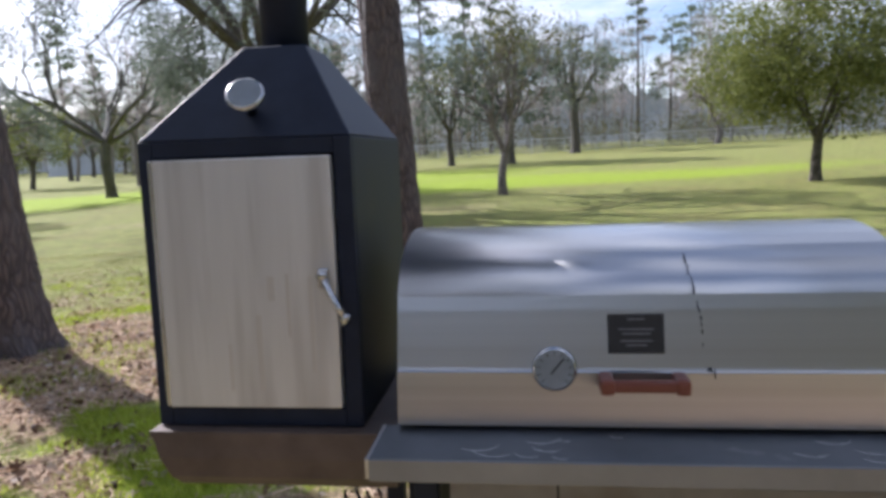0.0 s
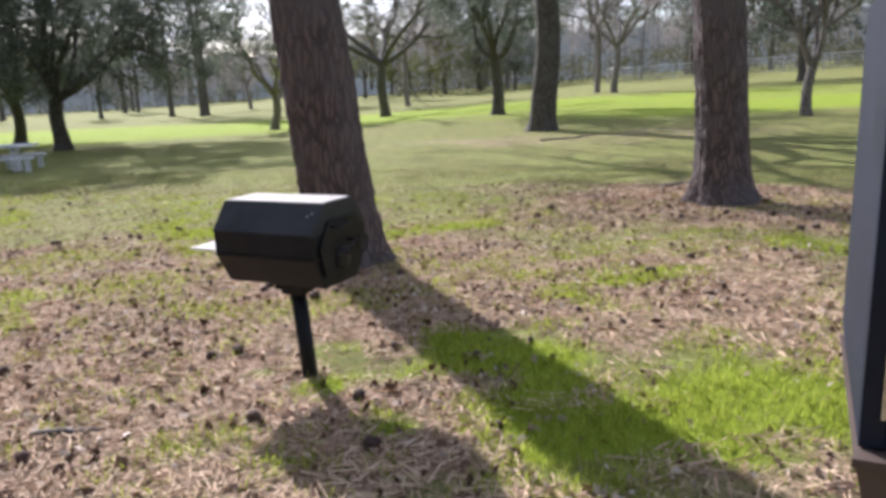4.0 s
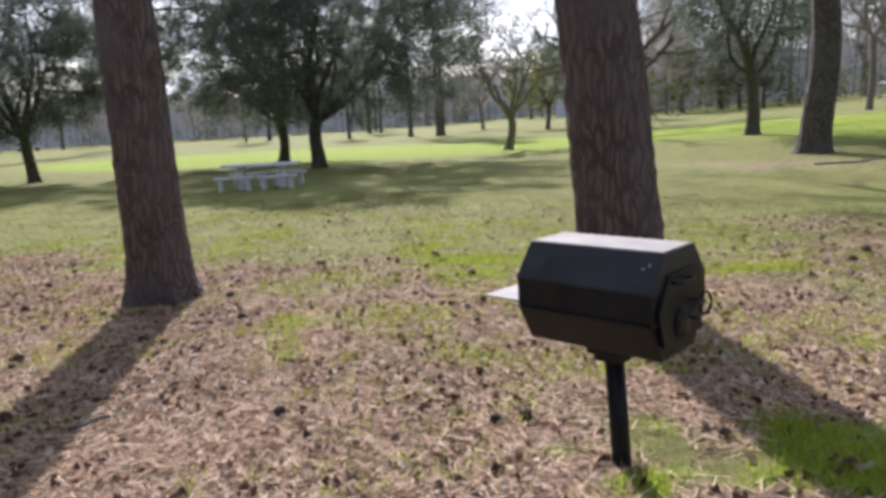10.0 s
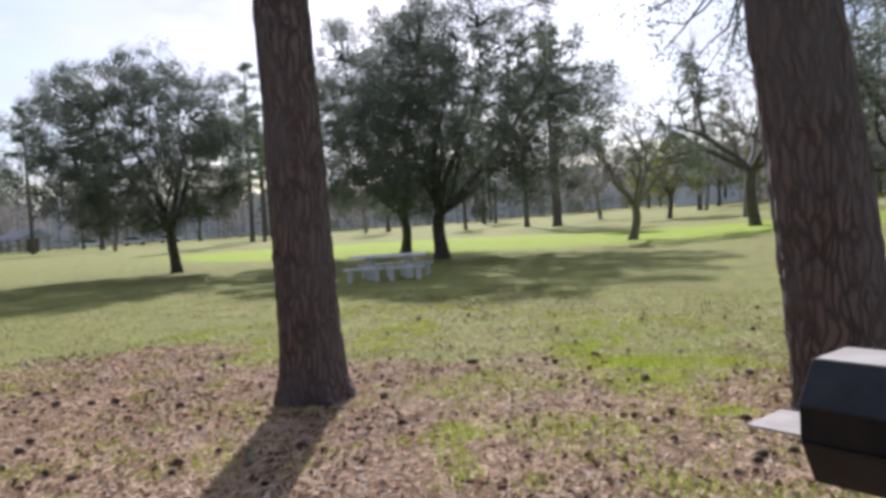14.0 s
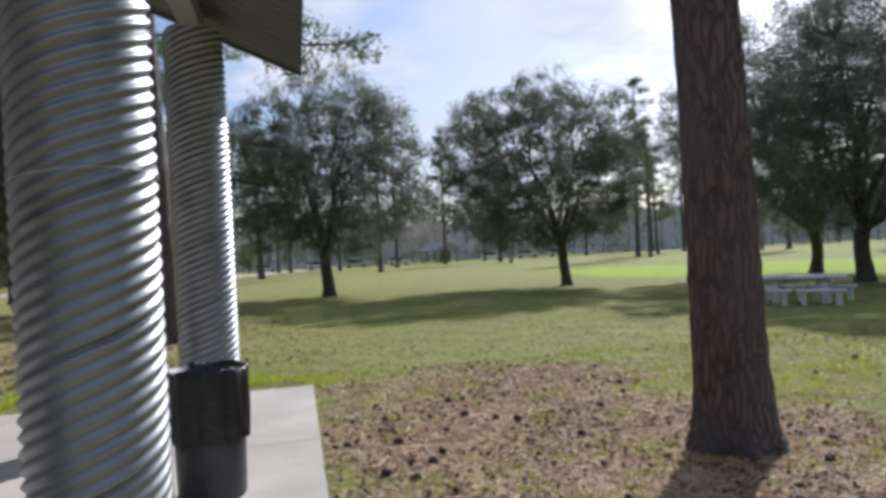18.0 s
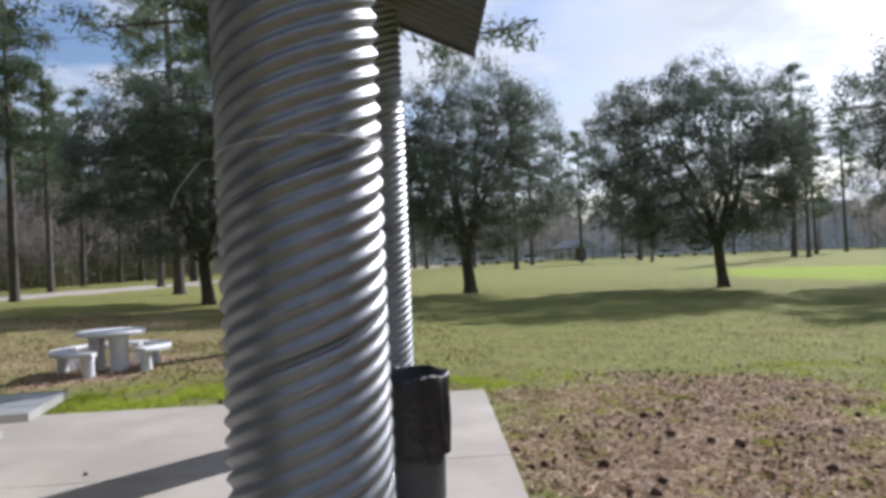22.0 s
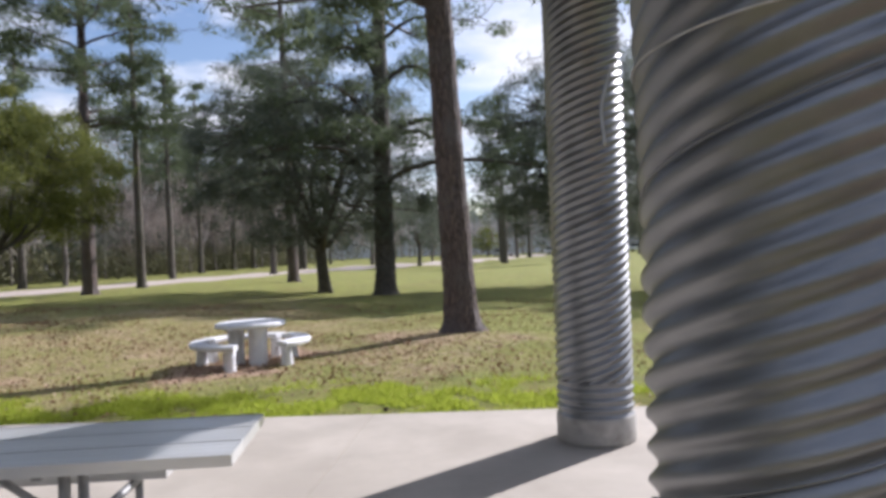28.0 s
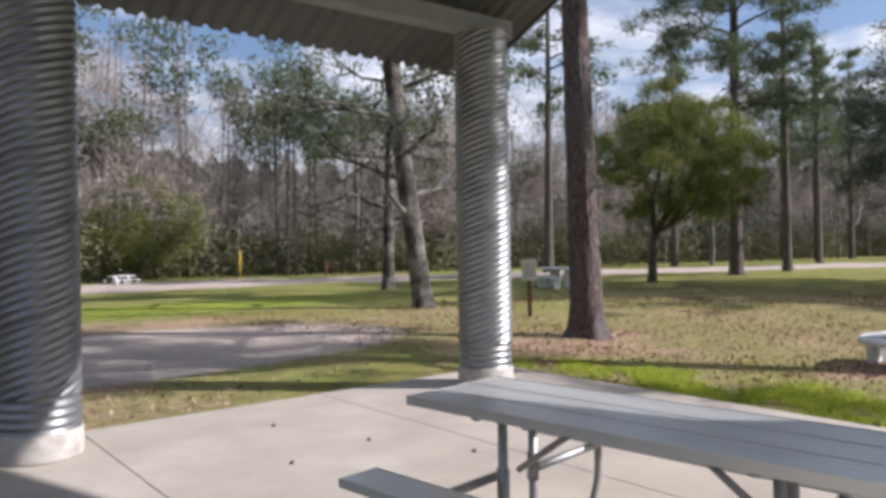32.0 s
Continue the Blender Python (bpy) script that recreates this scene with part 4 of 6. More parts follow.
    for k in range(34):
        q = 0.05 + 0.9 * k / 34
        i = 2 + q * 9
        j = int(i)
        y = crown[j][0] + (crown[j + 1][0] - crown[j][0]) * (i - j)
        z = crown[j][1] + (crown[j + 1][1] - crown[j][1]) * (i - j)
        if 0.3 < q < 0.42 or rng.random() < 0.12:
            continue
        x = 1.085 - 0.045 * q + 0.0013 * rng.standard_normal()
        part("grease_spot", lathe([(0.0012 + 0.0013 * rng.random(), -0.002), (0.0009, 0.0005)], 7), M_SOOT_SHADE, p, "", False,
             Matrix.Translation((x, y - 0.0005, z + 0.0008)) @ Matrix.Rotation(radians(75 - 70 * q), 4, "X") @ Matrix.Diagonal((0.8, 4.5, 1, 1)))
    part("firepot", prism([(-0.082, 0.985), (-0.06, 0.86), (0.05, 0.74), (0.32, 0.74), (0.44, 0.86), (0.47, 0.985)], "x", U0 + 0.012, U1 - 0.012, None, 0.004), M_SOOT_SHADE, p, "sooty lower barrel")
    part("gasket", box(U0 - 0.002, U1 + 0.002, -0.088, 0.476, 0.985, 0.992), M_INK, p)
    part("shelf", box(0.478, 1.56, -0.245, -0.088, 0.974, 0.980, 0.001), M_SHELF, p, "stained steel front shelf")
    for k in range(13):
        x, y, L = 0.66 + 0.27 * rng.random() if k < 9 else 1.20 + 0.16 * rng.random(), -0.235 + 0.10 * rng.random(), 0.012 + 0.03 * rng.random()
        a = rng.uniform(-0.5, 0.5)
        p0 = [(x + L * q * math.cos(a + 0.5 * q), y + L * q * math.sin(a + 0.5 * q), 0.9800) for q in np.linspace(-1, 1, 7)]
        sv, sf = tube(p0, [0.0003, 0.0013, 0.0017, 0.0008, 0.0018, 0.0008, 0.0003], 6)
        put("scuff", mesh_of("scuff", (sv - (0, 0, 0.98)) * (1, 1, 0.3) + (0, 0, 0.9802), sf, M_SCUFF), p, "chalky white smear")
    part("shelf_lip", box(0.478, 1.56, -0.250, -0.244, 0.940, 0.980, 0.002), M_GALV, p)
    part("shelf_end", box(0.472, 0.478, -0.250, -0.088, 0.945, 0.980, 0.001), M_STEEL, p)
    for x in (0.56, 1.40):
        part("leg", box(x - 0.022, x + 0.022, -0.15, -0.11, gz(0.2, 1.3) - 0.05, 0.94, 0.003), M_BLACK, p, "square black leg")
        part("leg", box(x - 0.022, x + 0.022, 0.40, 0.44, gz(0.2, 1.8) - 0.05, 0.86, 0.003), M_BLACK, p, "square black leg")
    part("drawer_front", box(0.60, 1.38, -0.118, -0.10, 0.72, 0.925, 0.003), M_PLATE, p)
    part("drawer_gap", box(0.80, 0.804, -0.1205, -0.1175, 0.72, 0.92), M_INK, p)
    for k, x in enumerate((0.482, 0.50)):
        th = np.linspace(-0.4, 3.6, 16)
        pipe("hook", [(x - 0.03 + 0.022 * math.cos(a - 0.3), -0.235 + 0.012 * k, 0.906 - 0.024 * math.sin(a)) for a in th], 0.003, M_SOOT_SHADE, p, "wire tool hook", 8)


make_smoker()


# ---------------------------------------------------------------- pedestal grill
def make_pedestal_grill():
    base = gz(-2.62, 3.6)
    m = pose(-2.64, 3.565, 0, 0, 0, -7.5)
    t = thing("pedestal_grill", m, "sooty black lidded park grill on a single steel post", "park grill")
    X0, X1 = -0.41, 0.20
    lower = [(-0.115, 0.655), (-0.03, 0.50), (0.25, 0.50), (0.345, 0.655)]
    skirt = [(-0.113, 0.66), (0.343, 0.66), (0.343, 0.772), (-0.113, 0.772)]
    upper = [(-0.119, 0.772), (0.349, 0.772), (0.349, 0.780), (0.235, 0.915), (-0.01, 0.915), (-0.119, 0.780)]
    part("fire_box", prism(lower, "x", X0 + 0.004, X1 - 0.004, None, 0.004), M_SOOT_SHADE, t, "scorched lower fire box")
    # upright face: its shade is painted in, darker than the lid's slopes
    part("lid_skirt", prism(skirt, "x", X0 + 0.002, X1 - 0.002, None, 0.003), M_SOOT_SHADE, t, "upright front of the lid, its shade painted as darker black")
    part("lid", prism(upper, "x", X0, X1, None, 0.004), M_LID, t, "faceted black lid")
    part("lid_lip", box(X0 - 0.006, X1 + 0.006, -0.121, 0.351, 0.652, 0.662, 0.002), M_SOOT_SHADE, t)
    part("top_skin", box(X0 + 0.01, X1 - 0.01, -0.006, 0.231, 0.9155, 0.9185, 0.001), M_PLATE, t, "worn grey top plate")
    part("side_shelf", box(X0 - 0.20, X0 - 0.004, -0.09, 0.16, 0.664, 0.672, 0.002), M_PLATE, t, "bare steel side shelf")
    part("end_plate", prism([(-0.04, 0.56), (0.27, 0.56), (0.31, 0.70), (0.25, 0.83), (0.0, 0.83), (-0.08, 0.70)], "x", X1 + 0.001, X1 + 0.014, None, 0.002), M_SOOT_SHADE, t)
    part("vent_wheel", lathe([(0.062, 0.0), (0.062, 0.008), (0.02, 0.012)], 24), M_SOOT_SHADE, t, "round draught wheel", True, pose(X1 + 0.014, 0.10, 0.63, 0, 90, 0))
    for k in range(5):
        a = 2 * math.pi * k / 5
        part("vent_hole", lathe([(0.010, 0.0), (0.010, 0.002)], 10), M_INK, t, "", False, pose(X1 + 0.0225, 0.10 + 0.04 * math.cos(a), 0.63 + 0.04 * math.sin(a), 0, 90, 0))
    pipe("lid_handle", bent([(X1 + 0.01, 0.02, 0.80), (X1 + 0.05, 0.02, 0.80), (X1 + 0.05, 0.14, 0.80), (X1 + 0.01, 0.14, 0.80)], 5, 0.02), 0.006, M_SOOT_SHADE, t)
    pipe("crank", bent([(X1 + 0.01, 0.16, 0.71), (X1 + 0.06, 0.16, 0.71), (X1 + 0.06, 0.05, 0.67), (X1 + 0.10, 0.05, 0.67)], 5, 0.02), 0.007, M_SOOT_SHADE, t, "bent adjusting crank")
    pipe("loop_handle", [(X1 + 0.045 + 0.01 * math.cos(a), 0.24 + 0.03 * math.cos(a), 0.68 + 0.045 * math.sin(a)) for a in np.linspace(0, 6.2, 18)], 0.005, M_SOOT_SHADE, t, "", 8)
    for k, (y, z) in enumerate(((-0.05, 0.86), (-0.038, 0.872))):
        part("rivet", lathe([(0.006, 0), (0.006, 0.004)], 8), M_PIPE, t, "", False, pose(X1 - 0.06 + 0.02 * k, y - 0.012, z, 50, 0, 0))
    part("collar", box(-0.165, 0.005, 0.02, 0.18, 0.455, 0.501, 0.006), M_SOOT_SHADE, t)
    part("collar_plate", box(-0.14, -0.02, 0.04, 0.16, 0.425, 0.456, 0.004), M_SOOT_SHADE, t)
    part("post", lathe([(0.041, base - 0.7), (0.041, -0.0)], 28), M_SOOT_SHADE, t, "round black post", True, pose(-0.08, 0.10, 0.43, 0, -4.0, 0))


make_pedestal_grill()


# ---------------------------------------------------------------- concrete furniture
def make_round_table():
    z = gz(-16.35, -3.75) - 0.01
    t = thing("round_table", pose(-16.35, -3.76, z), "white-painted round concrete picnic table on the grass", "picnic table")
    part("tabletop", lathe([(0.48, 0.60), (0.545, 0.615), (0.555, 0.645), (0.545, 0.675), (0.50, 0.685)], 48), M_WHITE, t, "", True)
    for a in (40, 165, 275):
        part("leg", lathe([(0.145, 0.0), (0.135, 0.03), (0.125, 0.30), (0.135, 0.54), (0.15, 0.61)], 24), M_WHITE, t, "", True,
             pose(0.24 * math.cos(radians(a)), 0.24 * math.sin(radians(a)), 0))
    for k, c in enumerate((-47, 100, 208)):
        b = thing("curved_bench", pose(-16.35, -3.76, z - 0.005, 0, 0, c), "white-painted curved concrete bench beside the round table", "bench", "round table benches")
        bm = bmesh.new()
        arc, rings = np.radians(np.linspace(-49, 49, 17)), []
        for a in arc:
            rings.append([bm.verts.new((r * math.cos(a), r * math.sin(a), h)) for r, h in ((0.67, 0.335), (0.655, 0.385), (0.68, 0.412), (0.93, 0.412), (0.955, 0.385), (0.94, 0.335))])
        for p, q in zip(rings, rings[1:]):
            for i in range(6):
                bm.faces.new((p[i], p[(i + 1) % 6], q[(i + 1) % 6], q[i]))
        bm.faces.new(rings[0]), bm.faces.new(rings[-1][::-1])
        part("seat", bm, M_WHITE, b)
        for a in (-41, 41):
            part("leg", lathe([(0.105, 0.0), (0.095, 0.03), (0.085, 0.20), (0.10, 0.34)], 20), M_WHITE, b, "", True,
                 pose(0.80 * math.cos(radians(a)), 0.80 * math.sin(radians(a)), 0))


make_round_table()


def make_long_table(name, x, y, turn, label, size=1.0):
    z = gz(x, y) - 0.01
    m = pose(x, y, z, 0, 0, turn) @ Matrix.Scale(size, 4)
    t = thing(name, m, label, "picnic table")
    part("tabletop", box(-1.12, 1.12, -0.38, 0.38, 0.68, 0.745, 0.015), M_WHITE, t)
    for s in (-1, 1):
        part("pedestal", prism([(-0.24, 0.0), (0.24, 0.0), (0.20, 0.08), (0.16, 0.58), (0.28, 0.68), (-0.28, 0.68), (-0.16, 0.58), (-0.20, 0.08)], "x", s * 0.6 - 0.08, s * 0.6 + 0.08, None, 0.01), M_WHITE, t)
    for s in (-1, 1):
        for k in (-1, 1):
            b = thing("concrete_bench", m @ pose(k * 0.62, s * 0.78, 0), "short white concrete bench beside a picnic table", "bench", "concrete benches")
            part("seat", box(-0.56, 0.56, -0.16, 0.16, 0.37, 0.425, 0.012), M_WHITE, b)
            for q in (-1, 1):
                part("leg", box(q * 0.40 - 0.055, q * 0.40 + 0.055, -0.11, 0.11, 0.0, 0.37, 0.012), M_WHITE, b)


make_long_table("concrete_table", -18.75, 15.35, 36, "white concrete picnic table in the shade of two oaks")
make_long_table("concrete_table", -15.9, -39.4, 20, "small pale concrete table at the edge of the woods", 0.6)

make_long_table("concrete_table", -26.6, -19.3, 70, "white concrete picnic table beyond the notice sign")


# ---------------------------------------------------------------- sign, marker post, far grill
def make_sign():
    z = gz(-17.25, -12.1)
    t = thing("notice_sign", pose(-17.25, -12.1, z, 0, 0, 134), "pale notice board on a red-brown wooden post", "sign")
    part("post", box(-0.05, 0.05, -0.05, 0.05, -0.15, 1.05, 0.006), M_POST, t, "red-brown square post")
    part("board", box(-0.17, 0.17, -0.075, -0.051, 0.83, 1.30, 0.005), M_SIGN, t, "weathered pale board")
    for k in range(5):
        part("lettering", box(-0.13, 0.13 - 0.03 * (k % 2), -0.0775, -0.075, 1.22 - 0.07 * k, 1.235 - 0.07 * k), M_CAN, t)


make_sign()


def make_marker(x, y, h, material, label, name="marker_post", w=0.05):
    z = gz(x, y)
    t = thing(name, pose(x, y, z), label, "post")
    part("shaft", box(-w, w, -w * 0.5, w * 0.5, -0.1, h, 0.01), material, t)
    part("cap", box(-w * 1.15, w * 1.15, -w * 0.7, w * 0.7, h, h + 0.05, 0.01), material, t)


make_marker(-23.2, -41.5, 1.6, M_YPOST, "yellow marker post at the edge of the woods")
make_marker(-27.6, -39.0, 0.9, M_POST, "short brown marker post beside the sandy track")


# ---------------------------------------------------------------- trees
def leaves(rng, centres, each, spread_r, size, narrow=0.5, flat=1.0, corners=3):
    """Vertices and faces of loose leaves scattered round the centres, pointed or four-cornered."""
    c = np.repeat(np.asarray(centres, float), each, axis=0)
    n = len(c)
    s = np.repeat(np.broadcast_to(np.asarray(spread_r, float), (len(centres),)), each)[:, None]
    w = rng.normal(0, 1, (n, 3))
    w *= (rng.random(n) ** 0.45 / (np.linalg.norm(w, axis=1) + 1e-9))[:, None]
    p = c + w * s * np.array([0.85, 0.85, 0.85 * flat])
    # leaves turn their faces outward and up from the clump they belong to
    face = w * 1.1 + np.array([0, 0, 0.45]) + rng.normal(0, 0.42, (n, 3))
    a = np.cross(face, rng.normal(0, 1, (n, 3)))
    a /= np.linalg.norm(a, axis=1)[:, None] + 1e-9
    b = np.cross(a, face)
    b /= np.linalg.norm(b, axis=1)[:, None] + 1e-9
    k = (size * rng.uniform(0.6, 1.4, n))[:, None]
    if corners == 3:
        v = np.stack([p - a * k * 0.5 + b * k * narrow * 0.5, p - a * k * 0.4 - b * k * narrow * 0.5, p + a * k * 0.55], 1)
    else:
        v = np.stack([p - a * k * 0.5, p + b * k * narrow * 0.5 + a * k * 0.05, p + a * k * 0.5, p - b * k * narrow * 0.5 + a * k * 0.05], 1)
    return v.reshape(-1, 3), np.arange(corners * n).reshape(-1, corners)


def limb(rng, a, b, r0, r1, bend=0.15, steps=7, droop=0.0):
    """A crooked limb from a to b."""
    a, b = np.asarray(a, float), np.asarray(b, float)
    t = np.linspace(0, 1, steps)[:, None]
    L = np.linalg.norm(b - a)
    off = rng.normal(0, 1, (3, 3)) * bend * L
    p = a + (b - a) * t + sum(off[k] * np.sin(np.pi * (k + 1) * t) / (k + 1) ** 1.3 for k in range(3)) * 0.5
    p[:, 2] += droop * L * (np.sin(np.pi * t[:, 0]))
    return tube(p, np.linspace(r0, r1, steps), 7 if r0 > 0.03 else 5, False)


def joined(pieces):
    vs, fs, n = [], [], 0
    for v, f in pieces:
        vs.append(v)
        fs.append(f + n)
        n += len(v)
    return np.vstack(vs), np.vstack(fs)


def trunk_mesh(rng, r, h, lean=(0, 0), flare=1.45, top=0.5, sides=40, rings=90, rough=0.05, sway=0.0):
    """A tapered trunk with a root flare and furrowed sides."""
    z = h * np.linspace(0, 1, rings) ** 1.6
    th = np.linspace(0, 2 * np.pi, sides, endpoint=False)
    ph = rng.uniform(0, 6.28, 8)
    rad = r * (1 - (1 - top) * (z / h) ** 0.9) * (1 + (flare - 1) * np.exp(-z / 0.22))
    lobes = 0.07 * np.sin(3 * th + ph[0]) + 0.06 * np.sin(5 * th + ph[1]) + 0.05 * np.sin(7 * th + ph[2])
    R = rad[:, None] * (1 + lobes[None, :] * (0.25 + 2.3 * np.exp(-z / 0.16))[:, None])
    fur = np.sin(13 * th[None, :] + 2.2 * np.sin(z[:, None] * 2.3 + ph[3]) + 1.4 * np.sin(3 * th[None, :] + z[:, None] * 1.1)) \
        + 0.7 * np.sin(z[:, None] * 16 + 5 * th[None, :] + ph[4]) * np.sin(9 * th[None, :] + ph[5])
    R += r * rough * fur * 0.55 + r * rough * 0.35 * rng.standard_normal(R.shape)
    cx = lean[0] * z + sway * np.sin(z / h * 5 + ph[6])
    cy = lean[1] * z + sway * np.sin(z / h * 4 + ph[7])
    v = np.stack([cx[:, None] + R * np.cos(th), cy[:, None] + R * np.sin(th), np.broadcast_to(z[:, None] - 0.12, R.shape)], 2).reshape(-1, 3)
    i = np.arange(rings - 1)[:, None] * sides
    k = np.arange(sides)[None, :]
    return v, np.stack([i + k, i + (k + 1) % sides, i + sides + (k + 1) % sides, i + sides + k], 2).reshape(-1, 4), (cx[-1], cy[-1])


def oak(seed, r, h0, rx, bottom, top, off=(0.0, 0.0), leaf=None, clusters=360, each=140, size=0.12, spread_r=1.05, label="", group="park oaks",
        name="oak_tree", main=9, barkm=None, fork=True, holes=0.12, sides=20):
    """A round-headed tree: short trunk, rising crooked limbs, an uneven crown with gaps. Built at the origin."""
    rng = np.random.default_rng(seed)
    t = thing(name, None, label, "tree", group)
    bk = barkm or M_OAK_BARK
    cz, rz = (bottom + top) / 2, (top - bottom) / 2
    tv, tf, tip = trunk_mesh(rng, r, h0, (off[0] * 0.05, off[1] * 0.05), 1.5, 0.8, sides, 24, 0.04, r * 0.22)
    put("trunk", mesh_of("trunk", tv, tf, bk, True), t)
    base = np.array([tip[0], tip[1], h0 - 0.2])
    # cluster centres: a lumpy ellipsoid, fuller towards its skin
    lump = rng.normal(0, 1, (10, 3))
    lump /= np.linalg.norm(lump, axis=1)[:, None]
    got = []
    while len(got) < clusters:
        # widest in its lower third, tapering to a rounded top
        u = rng.random()
        wide = u ** 0.35 * (1 - u) ** 0.55 / 0.545
        if rng.random() > wide * wide:
            continue
        a = rng.uniform(0, 2 * math.pi)
        d = np.array([math.cos(a) * wide, math.sin(a) * wide, 2 * u - 1.0])
        d /= np.linalg.norm(d)
        k = 0.80 + 0.30 * max(0, max(float(d @ q) for q in lump) - 0.55) / 0.45 - holes * 0.5 * max(0, float(d @ lump[0]) - 0.6)
        rr = (rng.random() ** 0.42) * k
        q = np.array([math.cos(a) * wide * rx * rr * 1.08, math.sin(a) * wide * rx * rr * 1.08, (2 * u - 1.0) * rz * (0.9 + 0.1 * k)])
        if rng.random() < holes and wave(q[0] * 1.0, q[2] * 1.0, 2.2 / max(1.0, rx / 3), seed) < 0.45:
            continue
        got.append(q + np.array([off[0], off[1], cz]))
    got = np.array(got)
    limbs, mains = [], []
    for k in range(main):
        a = 2 * math.pi * (k + rng.random() * 0.6) / main
        e = rng.uniform(0.25, 1.0)
        end = np.array([off[0] + rx * 0.62 * math.cos(a) * (1.15 - 0.6 * e), off[1] + rx * 0.62 * math.sin(a) * (1.15 - 0.6 * e), bottom + (top - bottom) * (0.30 + 0.5 * e)])
        v, f = limb(rng, base - np.array([0, 0, 0.12]), end, r * rng.uniform(0.30, 0.46), r * 0.11, 0.10, 9, -0.05)
        if sides > 12:
            put("limb", mesh_of("limb", v, f, bk, True), t)
        else:
            limbs.append((v, f))
        mains.append(v.reshape(9, -1, 3).mean(1))
    nodes = np.vstack([q[2:] for q in mains])
    for c in got[::2]:
        j = np.argmin(np.linalg.norm(nodes - c, axis=1) + 0.25 * np.abs(nodes[:, 2] - c[2]))
        limbs.append(limb(rng, nodes[j], c, r * 0.13, 0.012, 0.16, 5))
    tagged(put("branchwork", mesh_of("branchwork", *joined(limbs), bk, True), t), kind="stuff")
    put("crown", mesh_of("crown", *leaves(rng, got, each, spread_r * rng.uniform(0.6, 1.3, len(got)), size, 0.55, 0.8), leaf or M_OAK_LEAF), t)
    return t


def pine(seed, r, h, crown_from, lean=(0, 0), branches=26, reach=3.2, each=55, size=0.26, sides=40, rings=90, label="", group="park pines",
         rough=0.05, flare=1.45, barkm=None, name="pine_tree", bend=0.10):
    """A tall pine: long bare stem, crooked side limbs with tufts of needles near the top."""
    rng = np.random.default_rng(seed)
    t = thing(name, None, label, "tree", group)
    tv, tf, tip = trunk_mesh(rng, r, h, lean, flare, 0.28, sides, rings, rough)
    bk = barkm or M_PINE_BARK
    put("trunk", mesh_of("trunk", tv, tf, bk, True), t)
    limbs, tufts = [], []
    for k in range(branches):
        u = (k + rng.random()) / branches
        z = crown_from + (h - crown_from) * u
        a = rng.uniform(0, 6.28)
        L = reach * (1.05 - 0.75 * u ** 1.6) * rng.uniform(0.55, 1.15)
        start = np.array([lean[0] * z, lean[1] * z, z])
        end = start + np.array([L * math.cos(a), L * math.sin(a), L * rng.uniform(-0.12, 0.35)])
        v, f = limb(rng, start, end, r * (0.30 - 0.18 * u), 0.015, bend, 8, 0.05)
        if sides > 14:
            put("limb", mesh_of("limb", v, f, bk, True), t)
        else:
            limbs.append((v, f))
        path = v.reshape(8, -1, 3).mean(1)
        for q in path[3:]:
            for _ in range(2):
                c = q + rng.normal(0, 1, 3) * np.array([0.35, 0.35, 0.18]) * L * 0.4
                tufts.append(c)
                if sides > 14 and rng.random() < 0.5:
                    limbs.append(limb(rng, q, c, 0.02, 0.008, 0.1, 4))
    tufts += [np.array([lean[0] * h, lean[1] * h, h]) + rng.normal(0, 0.5, 3) for _ in range(6)]
    tagged(put("branchwork", mesh_of("branchwork", *joined(limbs), bk, True), t), kind="stuff")
    put("crown", mesh_of("crown", *leaves(rng, tufts, each, 0.8, size, 0.2, 0.55), M_PINE_LEAF), t)
    return t


def twiggy(rng, start, way, length, radius, depth, out, tips, up=0.25):
    """Forking bare branches."""
    way = way / np.linalg.norm(way)
    end = start + way * length
    out.append(limb(rng, start, end, radius, radius * 0.6, 0.07, 5))
    if depth == 0:
        tips.append(end)
        return
    for _ in range(int(rng.integers(2, 4))):
        d = way + rng.normal(0, 0.48, 3)
        d[2] += up * 0.3
        twiggy(rng, end - way * length * rng.uniform(0, 0.35), d, length * rng.uniform(0.58, 0.85), radius * 0.58, depth - 1, out, tips, up)


